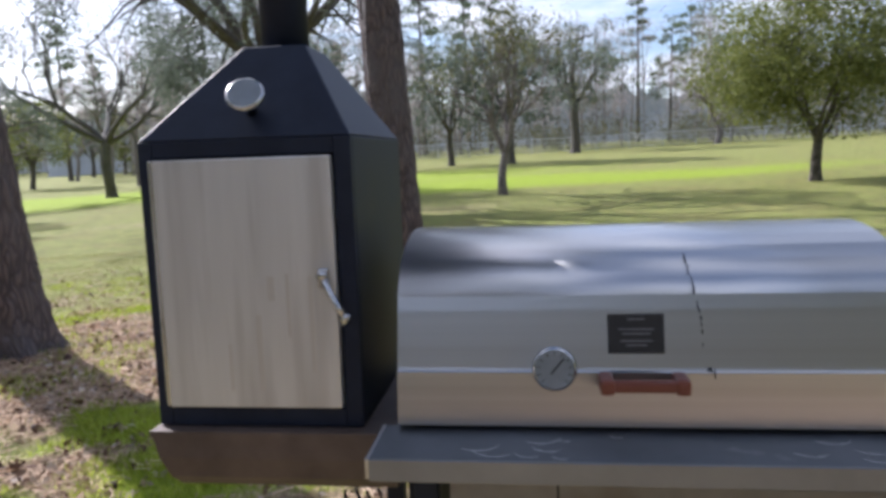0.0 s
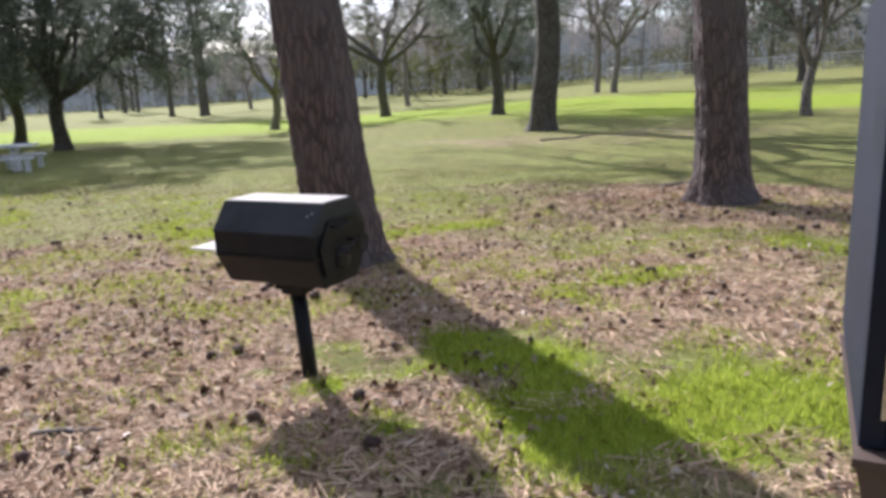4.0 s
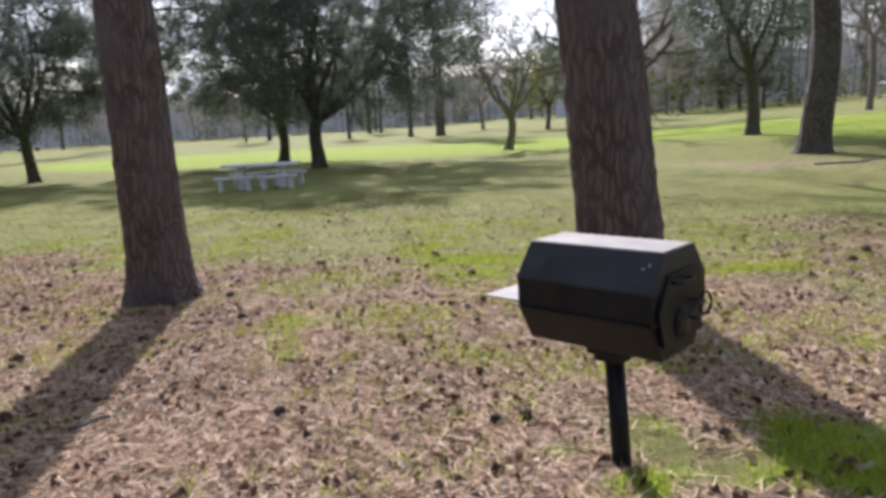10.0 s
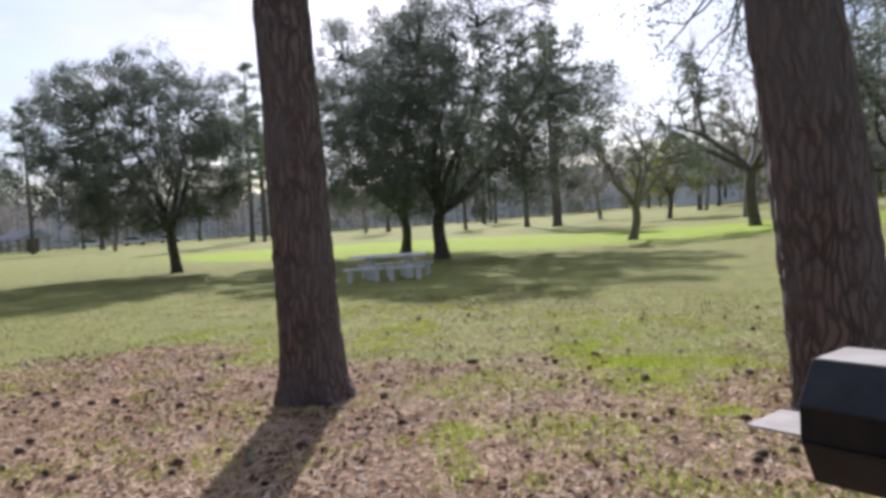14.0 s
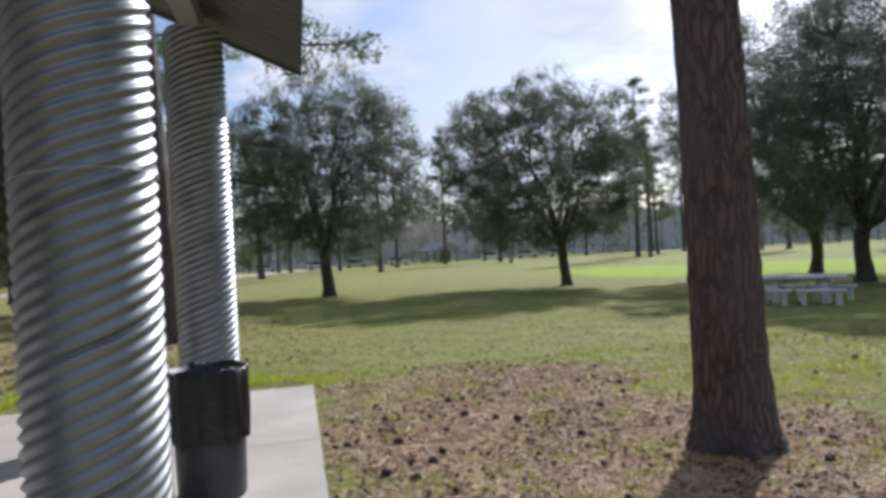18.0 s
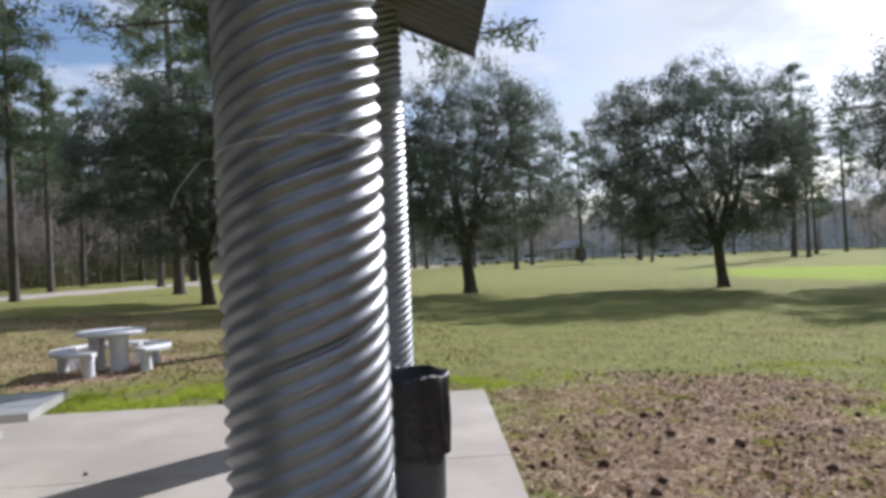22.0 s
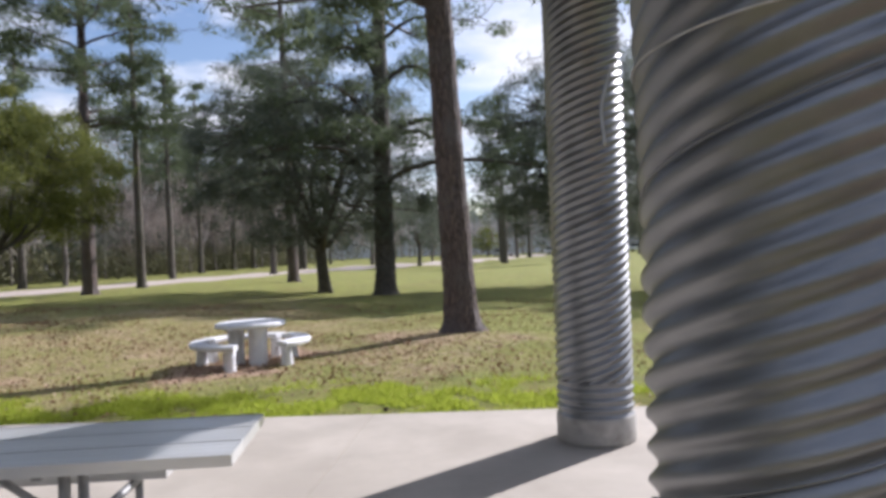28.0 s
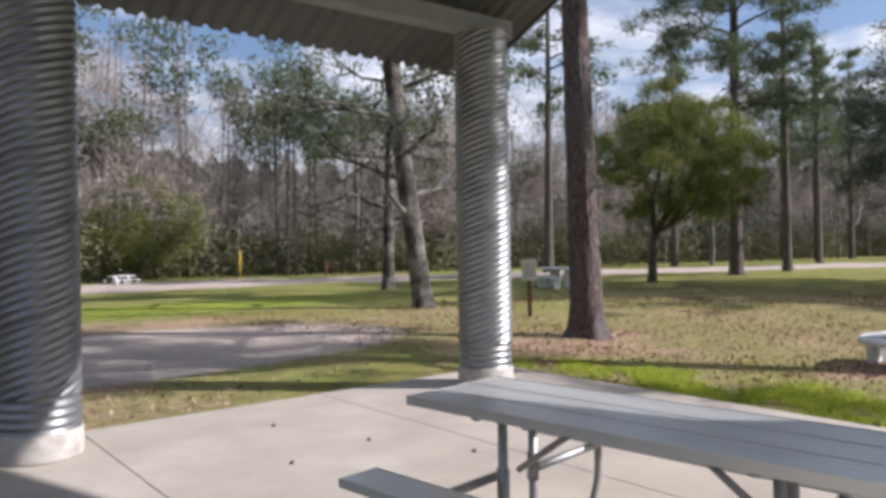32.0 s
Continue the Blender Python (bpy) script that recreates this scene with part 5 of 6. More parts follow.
def bare(seed, r, h0, size, depth=5, label="", group="bare trees", leaf=None, each=10, name="bare_tree", leaf_size=0.07, spread_way=0.75, barkm=None, twig_spread=0.5, lean=None, side=0):
    """A leafless tree: fine forking twigs, with a haze of buds or thin young leaves."""
    rng = np.random.default_rng(seed)
    t = thing(name, None, label, "tree", group)
    tv, tf, tip = trunk_mesh(rng, r, h0, lean or (rng.normal(0, 0.03), rng.normal(0, 0.03)), 1.35, 0.8, 18, 22, 0.04, r * 0.3)
    bk = barkm or M_BARE_BARK
    put("trunk", mesh_of("trunk", tv, tf, bk, True), t)
    out, tips = [], []
    for k in range(5):
        a = 2 * math.pi * k / 5 + rng.random()
        twiggy(rng, np.array([tip[0], tip[1], h0 - 0.25]), np.array([spread_way * math.cos(a), spread_way * math.sin(a), rng.uniform(0.7, 1.5)]), size * rng.uniform(0.26, 0.34), r * 0.55, depth - 1, out, tips)
    mid = tv.reshape(22, 18, 3).mean(1)
    for k in range(side):
        q = mid[9 + k * 12 // side]
        a = 2.4 * k + rng.random()
        twiggy(rng, q, np.array([math.cos(a), math.sin(a), rng.uniform(0.0, 0.6)]), size * rng.uniform(0.12, 0.2), r * 0.28, 3, out, tips)
    tagged(put("branchwork", mesh_of("branchwork", *joined(out), bk, True), t), kind="stuff")
    put("crown", mesh_of("crown", *leaves(rng, tips, each, twig_spread, leaf_size * 3, 0.12 if leaf is None else 0.5), leaf or M_TWIG), t)
    return t


def stand(t, x, y, turn=0.0, scale=1.0):
    """Plants a tree on the ground."""
    t.matrix_basis = pose(x, y, gz(x, y), 0, 0, turn) @ Matrix.Scale(scale, 4)
    return t


def again(t, x, y, turn, scale=1.0):
    c = copy_thing(t, pose(x, y, gz(x, y), 0, 0, turn))
    c.scale = (scale, scale, scale)
    return c


# the great pines beside the path, leaning a little
BIG = "tall pine with thick furrowed red-brown bark and roots in pine straw"
stand(pine(11, 0.265, 23, 12.5, (-0.018, -0.008), 24, 3.4, 45, 0.26, 72, 170, BIG, flare=1.55), -7.44, 4.62)
stand(pine(12, 0.315, 24, 13.0, (-0.093, -0.020), 24, 3.6, 45, 0.26, 72, 170, BIG), -3.615, 6.12)
stand(pine(13, 0.30, 24, 12.5, (-0.055, 0.01), 24, 3.4, 45, 0.26, 64, 150, BIG, flare=1.75), -0.36, 9.55)
stand(oak(14, 0.40, 4.6, 8.2, 4.0, 12.5, (0, 0), M_OAK_LEAF, 300, 70, 0.10, 1.0, "stout old oak with long spreading limbs and thin foliage", main=13, sides=40), -4.8, 22.3)
stand(pine(15, 0.33, 23, 6.1, (-0.01, -0.035), 44, 5.0, 90, 0.26, 64, 130, BIG, flare=1.8), -19.3, -0.42)
stand(pine(16, 0.29, 23, 8.5, (0.012, -0.022), 34, 4.2, 95, 0.25, 64, 130, BIG, flare=1.9), -15.45, -8.95)
stand(pine(17, 0.46, 22, 4.6, (0.0, 0.012), 44, 5.6, 95, 0.26, 40, 90, "dark pine with low crooked limbs", barkm=M_OAK_BARK, bend=0.26), -36.0, -4.05)
stand(pine(18, 0.34, 22, 8.0, (-0.01, 0.0), 36, 5.0, 90, 0.26, 32, 70, "tall pine with broad open crown beside the sandy track"), -39.9, -19.35)

stand(pine(19, 0.34, 21, 8.5, (0.0, -0.01), 30, 4.6, 60, 0.27, 24, 50, "tall pine with a broad crown behind a dark oak"), -48.5, -11.3)

# round-headed oaks on the lawn
stand(oak(21, 0.25, 2.1, 5.1, 1.9, 10.3, (-0.4, -0.7), clusters=640, each=165, size=0.105, spread_r=0.78, holes=0.05, label="dark evergreen oak with a round crown on the lawn"), -34.4, 15.9)
stand(oak(22, 0.28, 2.3, 5.5, 1.8, 13.2, (-0.6, -0.6), clusters=640, each=165, size=0.105, spread_r=0.78, holes=0.1, label="large dark evergreen oak above a picnic table"), -31.0, 27.3)
stand(oak(23, 0.31, 2.2, 5.7, 1.9, 12.0, (1.2, 1.3), clusters=640, each=165, size=0.105, spread_r=0.78, holes=0.1, label="large dark evergreen oak above a picnic table"), -24.4, 23.1)
stand(bare(24, 0.24, 2.0, 6.6, 5, "small oak with thin grey-green foliage", "park oaks", M_OAK_LEAF, 26, "oak_tree", 0.05), -21.6, 34.8)
stand(oak(25, 0.27, 2.6, 3.9, 3.2, 9.6, (0, 0), clusters=180, each=130, label="open-crowned oak on the lawn"), -8.6, 31.5)
stand(oak(26, 0.32, 2.2, 5.0, 2.1, 11.8, (0.0, 0.2), clusters=640, each=165, size=0.105, spread_r=0.78, holes=0.12, main=11, label="dark oak with upright forked limbs on the lawn"), -39.0, 5.15)
stand(oak(27, 0.30, 2.3, 5.5, 2.0, 10.8, (0.0, -0.3), clusters=640, each=165, size=0.105, spread_r=0.78, main=11, label="spreading dark evergreen oak on the lawn"), -37.6, -7.1)
stand(oak(28, 0.19, 2.3, 3.5, 2.5, 8.6, (-0.9, 0.9), M_YELLOW_LEAF, 250, 300, 0.095, 0.72, holes=0.5, main=11, label="yellow-green bushy oak with a slender crooked trunk"), -31.8, -18.8)
stand(oak(29, 0.16, 1.5, 3.1, 1.7, 5.9, (0.1, 0), M_YELLOW_LEAF, 220, label="yellow-green rounded oak on the lawn"), 11.5, 21.3)
stand(bare(30, 0.15, 1.5, 5.6, 5, "slender tree with upright branches and thin pale leaves", "park oaks", M_PALE_LEAF, 14, "young_tree", 0.035, 0.45), 2.35, 23.1)
stand(oak(31, 0.42, 4.2, 3.8, 3.6, 11.5, (0, 0), clusters=120, label="tall green tree at the far side of the lawn"), 13.0, 64)
stand(bare(32, 0.30, 2.0, 8.5, 5, "bare pinkish-grey tree at the far side of the lawn", each=16), 26.5, 66)
stand(bare(33, 0.30, 3.2, 13.0, 5, "wide bare-limbed oak behind the lawn", each=14, spread_way=1.4, barkm=M_OAK_BARK), -17.5, 40.0)
# bare pair beside the parking spur
stand(bare(34, 0.27, 10.0, 10.0, 5, "leaning tree with dark mottled bark and a thin green crown", each=9, leaf=M_PINE_LEAF, leaf_size=0.05, barkm=M_LICHEN_BARK, twig_spread=0.8, lean=(0.05, -0.13), side=12), -16.9, -15.6)
stand(bare(35, 0.22, 9.0, 9.0, 5, "slim tree with mottled bark and a thin crown", each=6, leaf=M_PINE_LEAF, leaf_size=0.05, barkm=M_LICHEN_BARK, side=10), -21.3, -23.6)
stand(oak(36, 0.2, 1.6, 3.6, 0.6, 6.2, (0, 0), M_YELLOW_LEAF, 200, each=150, label="yellow-green bushy tree at the edge of the woods"), -18.6, -45.5)

# repeats farther off
p1 = stand(pine(41, 0.30, 20, 9.5, (0.01, 0), 20, 3.0, 13, 0.5, 10, 12, "pine far across the park", "far pines", 0.03, barkm=M_OAK_BARK), -47, 63.7)
p2 = stand(pine(42, 0.27, 17, 6.5, (-0.015, 0.01), 20, 3.2, 13, 0.5, 10, 12, "pine far across the park", "far pines", 0.03, barkm=M_OAK_BARK), -66.0, -17.5)
p3 = stand(pine(43, 0.32, 22, 12, (0.02, 0.015), 18, 3.2, 13, 0.5, 10, 12, "pine far across the park", "far pines", 0.03, barkm=M_OAK_BARK), -76, -34.0)
b1 = stand(bare(44, 0.22, 3.0, 10.0, 4, "bare grey tree far across the park", "far bare trees", each=14, leaf_size=0.12), -5.1, 47.8)
b2 = stand(bare(45, 0.20, 4.5, 9.0, 4, "bare grey tree far across the park", "far bare trees", each=14, leaf_size=0.12), -22, 55.6)
o1 = stand(oak(46, 0.22, 2.2, 3.4, 2.0, 7.6, (0, 0), M_YELLOW_LEAF, 100, 34, 0.27, 1.0, "yellow-green oak far across the park", "far oaks", sides=12), -33.5, 62)
o2 = stand(oak(47, 0.24, 2.6, 3.8, 2.3, 9.2, (0, 0), M_OAK_LEAF, 110, 34, 0.27, 1.0, "dark oak far across the park", "far oaks", sides=12), 1.6, 51.0)
kinds = (p1, p2, p3, b1, b2, o1, o2)
FAR_A = ((-84, 50.9, 0), (-87.8, 51.4, 2), (-100, 62, 1), (-88, 3, 2), (-84.4, 72.4, 0), (-52, -30.6, 1), (-57, -30.6, 4), (-79, -32, 0), (-84.6, -31, 3),
         (-94, -30.5, 2), (-101.8, 3.2, 1), (-131, 7, 2), (-6.4, 49.9, 4), (-46.2, 62, 2), (-23.3, 53.8, 3), (5.5, 48, 6), (29, 100, 2),
         (-1, 92, 4), (-39.2, -31.4, 0), (-82, -30, 2), (-64, -25.5, 0), (-112, 41, 0), (-120, 34, 2), (-46, -19.6, 0))
for k, (x, y, q) in enumerate(FAR_A):
    again(kinds[q], x, y, 47 * k % 360, 0.85 + 0.3 * ((k * 37) % 10) / 10)
# unseen pines, added behind the walker to darken what the steel mirrors
rng = np.random.default_rng(76)
for k in range(10):
    again((p2, p1)[k % 2], -2 + 3.6 * (k % 5) + rng.uniform(-1, 1), -18 - 8.0 * (k // 5) + rng.uniform(-2, 2), rng.uniform(0, 360), rng.uniform(0.95, 1.15))
rng = np.random.default_rng(77)
for k in range(112):
    a = rng.uniform(-2.9, 0.42)            # clockwise from +y, westward
    d = rng.uniform(80, 150)
    x, y = -5 + d * math.sin(a), d * math.cos(a)
    if y < -30 + 0.12 * (x + 60) or float(sandy(x, y)) > 0.2:
        continue
    near_north = a > -0.55
    q = int(rng.choice((0, 1, 2, 3, 4, 5, 6), p=(0.12, 0.12, 0.10, 0.24, 0.22, 0.08, 0.12) if near_north else (0.26, 0.22, 0.26, 0.10, 0.08, 0.03, 0.05)))
    again(kinds[q], x, y, rng.uniform(0, 360), rng.uniform(0.75, 1.1))


def make_woods(name, seed, spots, low, high, grain, fill, label, brushy=4):
    """Woods that close the park: stems, twig haze, evergreen tops, undergrowth."""
    rng = np.random.default_rng(seed)
    stems, needles, twigs, brush, oaks = [], [], [], [], []
    for x, y in spots:
        z = gz(x, y)
        h = rng.uniform(low, high)
        r = rng.uniform(0.06, 0.17)
        lean = rng.normal(0, 0.03, 2)
        kind = rng.random()
        if kind < 0.6:
            stems.append(tube([(x, y, z - 0.2), (x + lean[0] * h * 0.5, y + lean[1] * h * 0.5, z + h * 0.5), (x + lean[0] * h, y + lean[1] * h, z + h)], (r, r * 0.7, 0.03), 5, False))
        if kind < 0.42:
            for _ in range(9):
                needles.append((x + rng.normal(0, 1.5), y + rng.normal(0, 1.5), z + h * rng.uniform(0.66, 1.02)))
        elif kind < 0.9:
            for _ in range(13):
                c = np.array([x + rng.normal(0, 1.7), y + rng.normal(0, 1.7), z + h * rng.uniform(0.25, 0.9)])
                twigs.append(c)
                if rng.random() < 0.4:
                    stems.append(limb(rng, (x + lean[0] * h * 0.4, y + lean[1] * h * 0.4, z + h * rng.uniform(0.25, 0.55)), c, 0.04, 0.015, 0.1, 4))
        else:
            for _ in range(10):
                oaks.append((x + rng.normal(0, 1.5), y + rng.normal(0, 1.5), z + h * 0.5 * rng.uniform(0.3, 1.0)))
        for _ in range(brushy):
            brush.append((x + rng.normal(0, 2.5), y + rng.normal(0, 1.6), z + rng.uniform(0.2, 0.33 * low)))
    w = thing(name, None, label, "woods", kind="stuff")
    put("stems", mesh_of("stems", *joined(stems), M_BARE_BARK, True), w)
    put("needle_tufts", mesh_of("needle_tufts", *leaves(rng, needles, int(70 * fill), 1.6, 0.42 * grain, 0.35, 0.7), M_PINE_LEAF), w)
    put("twig_haze", mesh_of("twig_haze", *leaves(rng, twigs, int(75 * fill), 2.1, 1.1 * grain, 0.03, 1.1), M_TWIG), w)
    put("evergreen_clumps", mesh_of("evergreen_clumps", *leaves(rng, oaks, int(60 * fill), 1.6, 0.34 * grain, 0.5, 0.8), M_OAK_LEAF), w)
    put("undergrowth", mesh_of("undergrowth", *leaves(rng, brush, int(80 * fill), 2.4, 0.30 * grain, 0.5, 0.75), M_BRUSH), w)


rng = np.random.default_rng(91)
south, ring, north = [], [], []
for k in range(330):
    x = rng.uniform(-130, 14)
    south.append((x, -41.5 + 0.16 * max(0.0, -x - 20) - abs(rng.normal(0, 9)) - 2.0))
for k in range(430):
    a, d = rng.uniform(-2.2, -0.15), rng.uniform(150, 185)
    ring.append((-4 + d * math.sin(a), d * math.cos(a)))
for k in range(230):
    a, d = rng.uniform(-0.35, 1.3), rng.uniform(78, 118)
    north.append((-4 + d * math.sin(a), d * math.cos(a)))
make_woods("south_woods", 92, south, 9.0, 18.5, 1.0, 1.05, "mixed woods of bare grey trees and green pines beyond the track")
make_woods("far_woods", 93, ring, 9.0, 17.0, 1.7, 0.3, "hazy line of woods on the far side of the park", 1)
make_woods("north_woods", 94, north, 9.0, 18.0, 1.25, 0.42, "bare trees and pines behind the fence")


def tree_line(name, line, low, high, seed, label, material):
    """The unbroken mass of trees behind the woods: a deep ragged bank along a line of places."""
    rng = np.random.default_rng(seed)
    pts = np.array(line, float)
    n = len(pts)
    lumps = sum(np.sin(np.arange(n) * f + rng.uniform(0, 6.28)) for f in (0.31, 0.83, 1.9)) / 3
    tops = low + (high - low) * np.clip(0.5 + 0.35 * lumps + rng.normal(0, 0.16, n), 0, 1)
    way = np.gradient(pts, axis=0)
    out = np.stack([-way[:, 1], way[:, 0]], 1) / np.linalg.norm(way, axis=1)[:, None]
    rows = []
    for u in np.linspace(0, 1, 7):
        bulge = 1.6 * np.sin(np.pi * u) * rng.uniform(0.4, 1.3, n)
        q = pts + out * bulge[:, None]
        rows.append(np.stack([q[:, 0], q[:, 1], ground_z(pts[:, 0], pts[:, 1]) - 0.3 + (tops + 0.3) * u], 1))
    i = np.arange(6)[:, None] * n
    k = np.arange(n - 1)[None, :]
    f = np.stack([i + k, i + k + 1, i + n + k + 1, i + n + k], 2).reshape(-1, 4)
    tagged(put(name, mesh_of(name, np.vstack(rows), f, material, True)), label, "backdrop", kind="structure")


tree_line("backdrop_west", [(-4 + 192 * math.sin(a), 192 * math.cos(a)) for a in np.linspace(-2.3, -0.2, 520)], 9.0, 13.0, 71, "bank of distant trees, haze painted in as pale blue-grey", M_HAZED_TREES)
tree_line("backdrop_north", [(-4 + 122 * math.sin(a), 122 * math.cos(a)) for a in np.linspace(-0.45, 1.6, 300)], 6.0, 10.0, 72, "bank of distant trees, haze painted in as pale blue-grey", M_HAZED_TREES)
tree_line("backdrop_south", [(x, -66 + 0.16 * max(0.0, -x - 20)) for x in np.linspace(60, -150, 300)], 8.0, 12.5, 73, "grey-brown bank of trees behind the woods, paled for distance haze", M_WOODBANK)
# two banks out of view, added only to shape reflections and bounced light
tree_line("backdrop_east", [(-4 + 75 * math.sin(a), 75 * math.cos(a)) for a in np.linspace(1.0, 3.0, 240)], 15.0, 21.0, 74, "unseen bank of trees, added to close the park to the east", M_DARKBANK)
tree_line("backdrop_south_east", [(-4 + 46 * math.sin(a), 46 * math.cos(a)) for a in np.linspace(2.1, 3.14, 150)], 17.0, 23.0, 75, "unseen bank of trees, added to darken what the lid mirrors", M_DARKBANK)


# ---------------------------------------------------------------- far fence, cars, hut
def make_fence():
    t = thing("chain_fence", None, "grey chain-link fence along the far edge of the lawn", "fence")
    pts = [(-8 + 3.0 * k, 72.0 - 0.42 * k) for k in range(26)]
    tops = []
    for x, y in pts:
        z = gz(x, y)
        part("post", lathe([(0.04, -0.1), (0.04, 1.35), (0.01, 1.38)], 8), M_FENCE, t, "", False, pose(x, y, z))
        tops.append((x, y, z))
    for h, r in ((1.32, 0.045), (0.95, 0.02), (0.6, 0.02), (0.25, 0.02)):
        v, f = tube([(x, y, z + h) for x, y, z in tops], r, 5)
        put("rail", mesh_of("rail", v, f, M_FENCE), t)
    wires = []
    for (x, y, z), (a, b, c) in zip(tops, tops[1:]):
        for k in range(14):
            s, e = k / 14, min(1.0, (k + 3) / 14)
            wires.append(tube([(x + (a - x) * s, y + (b - y) * s, z + (c - z) * s + 0.03), (x + (a - x) * e, y + (b - y) * e, z + (c - z) * e + 1.3)], 0.007, 3, False))
            wires.append(tube([(x + (a - x) * e, y + (b - y) * e, z + (c - z) * e + 0.03), (x + (a - x) * s, y + (b - y) * s, z + (c - z) * s + 1.3)], 0.007, 3, False))
    put("mesh_wire", mesh_of("mesh_wire", *joined(wires), M_FENCE), t)


make_fence()


def make_car(x, y, turn, label):
    t = thing("parked_car", pose(x, y, gz(x, y), 0, 0, turn), label, "car", "far parked cars")
    part("body", prism([(-2.2, 0.35), (2.2, 0.35), (2.25, 0.75), (1.3, 0.95), (-2.0, 1.0), (-2.25, 0.8)], "y", -0.88, 0.88, None, 0.06), M_CAR, t)
    part("cabin", prism([(-1.9, 0.98), (0.95, 0.93), (0.35, 1.46), (-1.5, 1.5)], "y", -0.76, 0.76, None, 0.05), M_GLASS, t)
    part("roof_panel", box(-1.45, 0.3, -0.74, 0.74, 1.475, 1.53, 0.03), M_CAR, t)
    for sx in (-1.35, 1.4):
        for sy in (-0.8, 0.8):
            w = part("wheel", lathe([(0.33, -0.1), (0.34, -0.06), (0.34, 0.06), (0.33, 0.1)], 20), M_TYRE, t, "", True, pose(sx, sy, 0.33, 90, 0, 0))
            part("rim", lathe([(0.19, -0.105), (0.19, 0.105)], 14), M_CHROME, w)


for k, (x, y, turn) in enumerate(((-139, 30, 80), (-141, 22, 84), (-142, 50, 75), (-140, 57, 78), (-143, 15, 88), (-138, 63, 70), (-140, 5, 92))):
    make_car(x, y, turn, ("white car", "grey car", "silver car")[k % 3] + " parked far beyond the lawn")


def make_hut():
    x, y = -146, 40
    t = thing("park_shelter", pose(x, y, gz(x, y), 0, 0, 15), "small grey-roofed shelter far beyond the lawn", "shelter")
    for k in (-1, 1):
        for j in (-1, 1):
            part("post", box(k * 3.2 - 0.12, k * 3.2 + 0.12, j * 2.2 - 0.12, j * 2.2 + 0.12, 0, 2.6), M_HUT, t)
    part("wall", box(-3.0, 1.0, 1.9, 2.1, 0, 2.4), M_HUT, t)
    part("roof", prism([(-3.0, 2.55), (3.0, 2.55), (0, 4.1)], "x", -4, 4), M_HUTROOF, t)


make_hut()


# ---------------------------------------------------------------- grass, straw, leaves, cones
def scatter(rng, n, x0, x1, y0, y1, weight):
    """Places drawn by a weight from 0 to 1, off the slab."""
    x, y = rng.uniform(x0, x1, n), rng.uniform(y0, y1, n)
    keep = (rng.random(n) < weight(x, y)) & ~((x > -11.72) & (x < -5.15) & (y > -7.35) & (y < skew(x, np.full_like(x, 1.56)) + 0.02))
    return x[keep], y[keep]


def blades(rng, x, y, h, w):
    n = len(x)
    z = ground_z(x, y) - 0.005
    a = rng.uniform(0, 6.28, n)
    hh = h * rng.uniform(0.5, 1.4, n)
    ww = w * rng.uniform(0.6, 1.3, n)
    lx, ly = rng.normal(0, 0.4, n) * hh, rng.normal(0, 0.4, n) * hh
    p = np.stack([x, y, z], 1)
    s = np.stack([np.cos(a) * ww, np.sin(a) * ww, np.zeros(n)], 1)
    mid = p + np.stack([lx * 0.35, ly * 0.35, hh * 0.6], 1)
    tip = p + np.stack([lx, ly, hh], 1)
    v = np.stack([p - s, p + s, mid + s * 0.7, tip, mid - s * 0.7], 1).reshape(-1, 3)
    i = np.arange(n)[:, None] * 5
    return v, np.hstack([i, i + 1, i + 2, i + 3, i + 4])


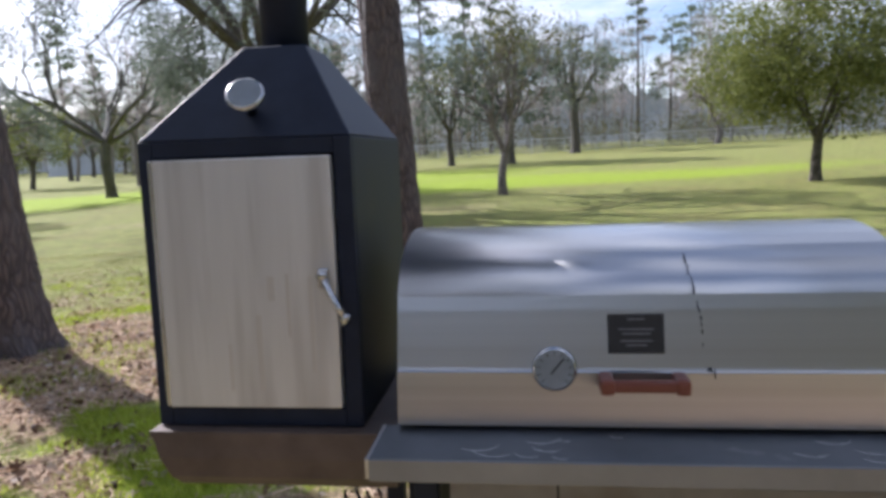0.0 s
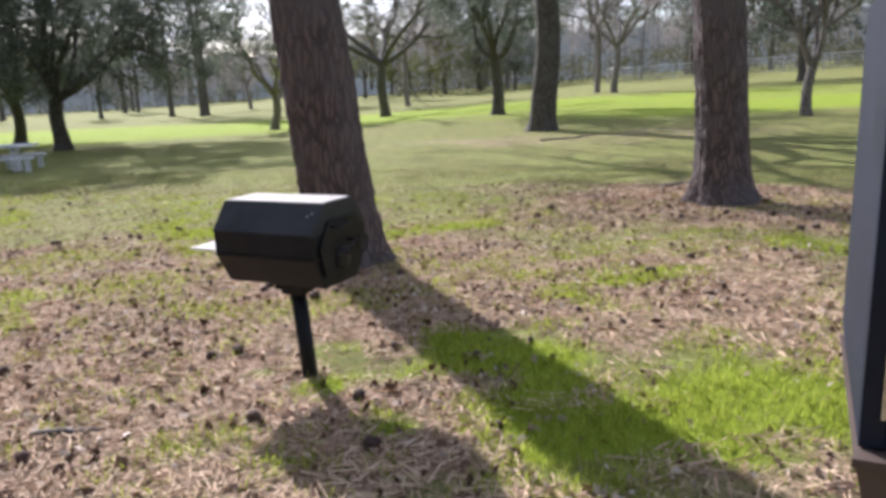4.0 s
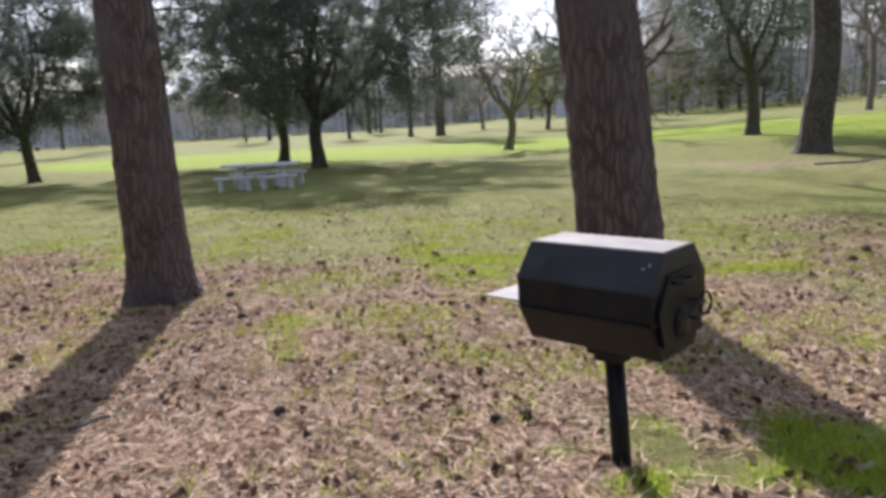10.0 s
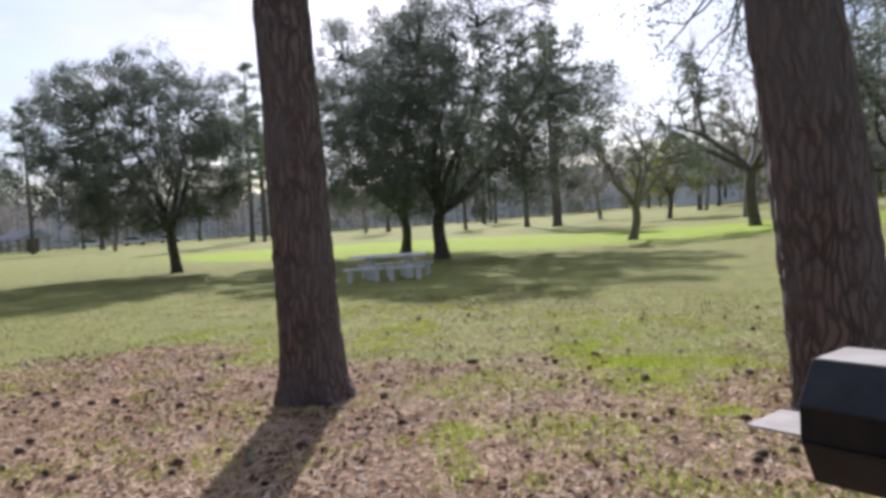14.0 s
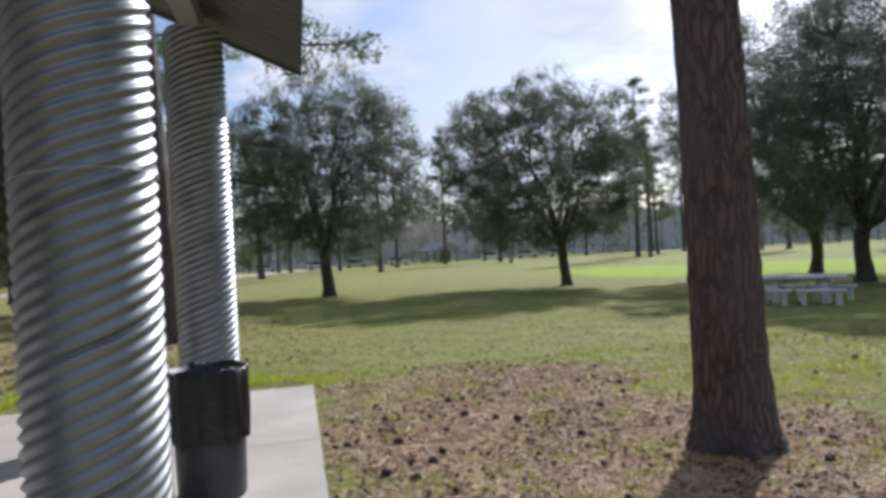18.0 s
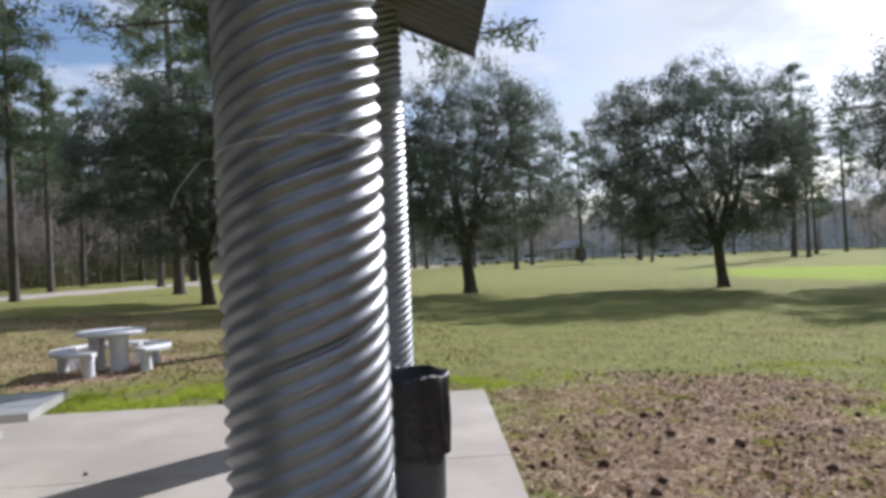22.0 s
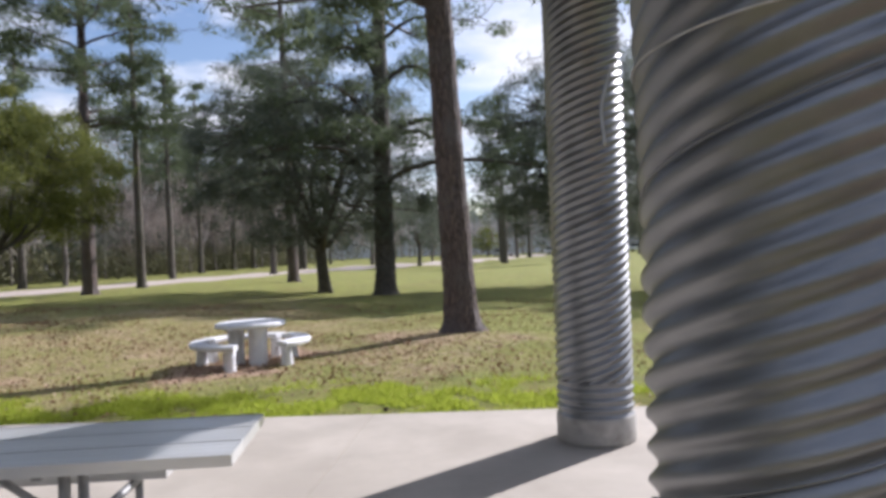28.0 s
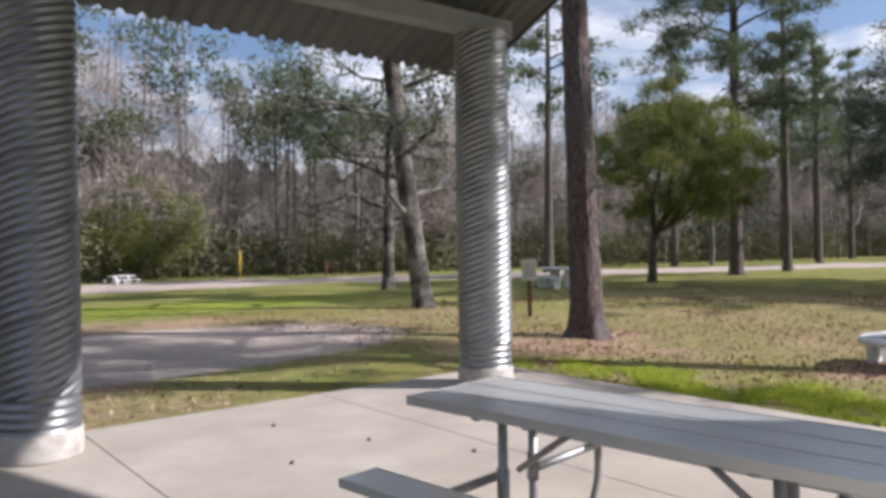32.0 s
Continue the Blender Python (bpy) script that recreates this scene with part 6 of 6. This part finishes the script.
def make_ground_cover():
    rng = np.random.default_rng(101)
    lushy = lambda x, y: np.clip(lush_lit(x, y) * 1.3 - 0.05, 0, 1)
    x, y = scatter(rng, 260000, -9, 2.5, 1.5, 9, lushy)
    put_stuff = lambda name, v, f, m, label: tagged(put(name, mesh_of(name, v, f, m)), label, "ground cover", kind="stuff")
    put_stuff("fresh_grass", *blades(rng, x, y, 0.05, 0.0028), M_GRASS, "tufts of bright fresh green grass")
    x, y = scatter(rng, 120000, -14.5, -11.6, -8, 4, lambda x, y: lushy(x, y) * blob(x, y, -12.6, -2.2, 1.2, 6))
    put_stuff("fresh_grass", *blades(rng, x, y, 0.06, 0.005), M_GRASS, "strip of bright green grass beside the slab")
    turf = lambda x, y: np.clip(0.85 - 0.7 * litter(x, y) - 0.5 * sandy(x, y), 0.08, 1) * np.clip(1.7 * wave(x, y, 2.6, 6.0) - 0.25, 0, 1)
    x, y = scatter(rng, 130000, -13, 3, 1.2, 13, turf)
    put_stuff("thin_grass", *blades(rng, x, y, 0.036, 0.0035), M_DRY, "thin dry yellow-green lawn grass")
    # small yellow-green tufts through the straw
    cx, cy = scatter(rng, 3200, -13, 3, 1.3, 10, lambda x, y: np.clip(1.5 * wave(x, y, 1.7, 3.0) - 0.35, 0, 0.8))
    tx, ty = np.repeat(cx, 26) + rng.normal(0, 0.06, 26 * len(cx)), np.repeat(cy, 26) + rng.normal(0, 0.06, 26 * len(cx))
    put_stuff("grass_tufts", *blades(rng, tx, ty, 0.045, 0.003), M_GRASS, "small yellow-green grass tufts in the pine straw")
    x, y = scatter(rng, 60000, -24, -11.5, -10, 12, turf)
    put_stuff("thin_grass", *blades(rng, x, y, 0.035, 0.007), M_DRY, "thin dry yellow-green lawn grass")
    # pine straw
    x, y = scatter(rng, 200000, -12, 3, 1.2, 11, lambda x, y: np.clip(litter(x, y) * 1.1 + 0.06, 0, 1) * (1 - lush_lit(x, y)))
    n = len(x)
    a, L = rng.uniform(0, 6.28, n), rng.uniform(0.03, 0.085, n)
    z = ground_z(x, y) + 0.006 + rng.uniform(0, 0.012, n)
    d = np.stack([np.cos(a) * L, np.sin(a) * L, rng.normal(0, 0.12, n) * L], 1)
    s = np.stack([-np.sin(a), np.cos(a), rng.normal(0, 0.6, n)], 1) * 0.0026
    p = np.stack([x, y, z], 1)
    put_stuff("pine_straw", np.stack([p - d - s, p + d - s, p + d + s, p - d + s], 1).reshape(-1, 3), np.arange(4 * n).reshape(-1, 4), M_STRAW, "loose brown pine straw on bare earth")
    # dry leaves
    x, y = scatter(rng, 52000, -20, 3, -9, 11, lambda x, y: np.clip(litter(x, y) * 0.9 + 0.07, 0, 1))
    z = ground_z(x, y) + 0.02
    put_stuff("fallen_leaves", *leaves(rng, np.stack([x, y, z], 1), 1, 0.02, 0.045, 0.6, 0.3, 4), M_DEADLEAF, "scattered dry brown leaves")
    # brown leaves and needles caught in the lawn under the pines beyond the slab
    # the drift also darkens the lawn in place of the trees' cast shade
    x, y = scatter(rng, 70000, -31, -11.5, -18, 2.5, lambda x, y: np.clip(1.5 * wave(x, y, 0.8, 8.0) - 0.35, 0, 1) * np.clip(0.35 + 0.9 * litter(x, y), 0, 1) * (1 - lush_lit(x, y)))
    put_stuff("fallen_leaves", *leaves(rng, np.stack([x, y, ground_z(x, y) + 0.02], 1), 1, 0.02, 0.055, 0.5, 0.3, 4), M_LEAF_SHADE, "brown leaves and needles lying in the lawn")
    # bleached and rotted bits, in drifts
    for name, m, n, seed, size, label in (("leaf_bits", M_CREAM_CHIP, 36000, 5.0, 0.040, "bleached bits of leaf and bark in the straw"), ("bark_bits", M_DARK_CHIP, 26000, 12.0, 0.048, "dark rotted bits of bark and cone in the straw")):
        x, y = scatter(rng, n, -13, 3, 1.2, 11, lambda x, y: np.clip(litter(x, y) + 0.08, 0, 1) * np.clip(2.4 * wave(x, y, 2.9, seed) - 0.6, 0.05, 1))
        z = ground_z(x, y) + 0.016
        put_stuff(name, *leaves(rng, np.stack([x, y, z], 1), 1, 0.015, size * rng.uniform(0.4, 1.5, len(x)), 0.65, 0.3, 4), m, label)


make_ground_cover()


def make_cones():
    """Pine cones: a lathe of ragged scales lying on its side."""
    rng = np.random.default_rng(55)
    meshes = []
    for k in range(3):
        n, rows = 12, []
        prof = ((0.008, -0.045), (0.026, -0.036), (0.036, -0.018), (0.037, 0.0), (0.031, 0.02), (0.020, 0.038), (0.006, 0.052))
        for j, (r, z) in enumerate(prof):
            a = np.linspace(0, 2 * np.pi, n, endpoint=False) + (j % 2) * np.pi / n
            rr = r * (1 + 0.32 * (np.arange(n) % 2)) * rng.uniform(0.85, 1.2, n)
            rows.append(np.stack([z + 0.006 * (np.arange(n) % 2), rr * np.cos(a), rr * np.sin(a) + 0.028], 1))
        i = np.arange(len(rows) - 1)[:, None] * n
        q = np.arange(n)[None, :]
        f = np.stack([i + q, i + (q + 1) % n, i + n + (q + 1) % n, i + n + q], 2).reshape(-1, 4)
        meshes.append(mesh_of("pine_cone", np.vstack(rows), f, M_CONE))
    x, y = scatter(rng, 2600, -10.5, 2.5, 1.4, 9.5, lambda x, y: np.clip(0.16 * litter(x, y) + 0.03, 0, 1) * np.clip(2.2 * wave(x, y, 1.1, 2.0) - 0.5, 0.1, 1))
    for px, py in list(zip(x, y))[:160]:
        s = rng.uniform(0.4, 0.85)
        ob = put("pine_cone", meshes[int(rng.integers(3))], None, "", pose(px, py, gz(px, py) + 0.002, rng.uniform(-15, 15), rng.uniform(-20, 20), rng.uniform(0, 360)) @ Matrix.Scale(s, 4))
        tagged(ob, "dark open pine cone lying in the straw", "pine cone", "pine cones")
    vs, fs, n = [], [], 0
    base_v = np.array([v.co for v in meshes[0].vertices])
    base_f = np.array([p.vertices for p in meshes[0].polygons])
    x, y = scatter(rng, 450, -24, 3, -11, 16, lambda x, y: np.clip(0.24 * litter(x, y) + 0.04, 0, 1))
    for px, py in zip(x, y):
        a, s = rng.uniform(0, 6.28), rng.uniform(0.25, 0.7)
        c, d = math.cos(a) * s, math.sin(a) * s
        vs.append(base_v @ np.array([[c, d, 0], [-d, c, 0], [0, 0, s]]) + np.array([px, py, gz(px, py) + 0.002]))
        fs.append(base_f + n)
        n += len(base_v)
    tagged(put("scattered_cones", mesh_of("scattered_cones", np.vstack(vs), np.vstack(fs), M_CONE)), "dark pine cones scattered over the lawn", "pine cones", kind="stuff")
    # a few crumbs on the slab
    for px, py in ((-8.75, -4.55), (-8.35, -5.35), (-8.0, -6.3), (-9.2, -1.4), (-8.9, 0.1), (-7.6, -5.2)):
        ob = put("slab_debris", meshes[1], None, "", pose(px, py, 0.0, 0, 0, 70 * px) @ Matrix.Scale(0.32, 4))
        tagged(ob, "bit of dark cone lying on the slab", "debris", "slab debris")


make_cones()


def make_sticks():
    rng = np.random.default_rng(8)
    for x, y, a, L in ((-3.6, 2.75, 20, 0.35), (-4.4, 19.2, 10, 1.4), (-3.5, 19.6, 40, 0.9), (-1.1, 10.8, 30, 0.6), (-5.2, 2.6, 80, 0.3), (-6.3, 3.3, 150, 0.4)):
        p = [(x + math.cos(radians(a)) * L * s, y + math.sin(radians(a)) * L * s, gz(x, y) + 0.012 + 0.03 * math.sin(3 * s) * L + 0.004 * rng.standard_normal()) for s in np.linspace(0, 1, 8)]
        v, f = tube(p, np.linspace(0.012, 0.005, 8) * (1 + L), 6)
        tagged(put("fallen_branch", mesh_of("fallen_branch", v, f, M_BARE_BARK, True)), "dry fallen branch on the ground", "branch", "fallen branches")


make_sticks()
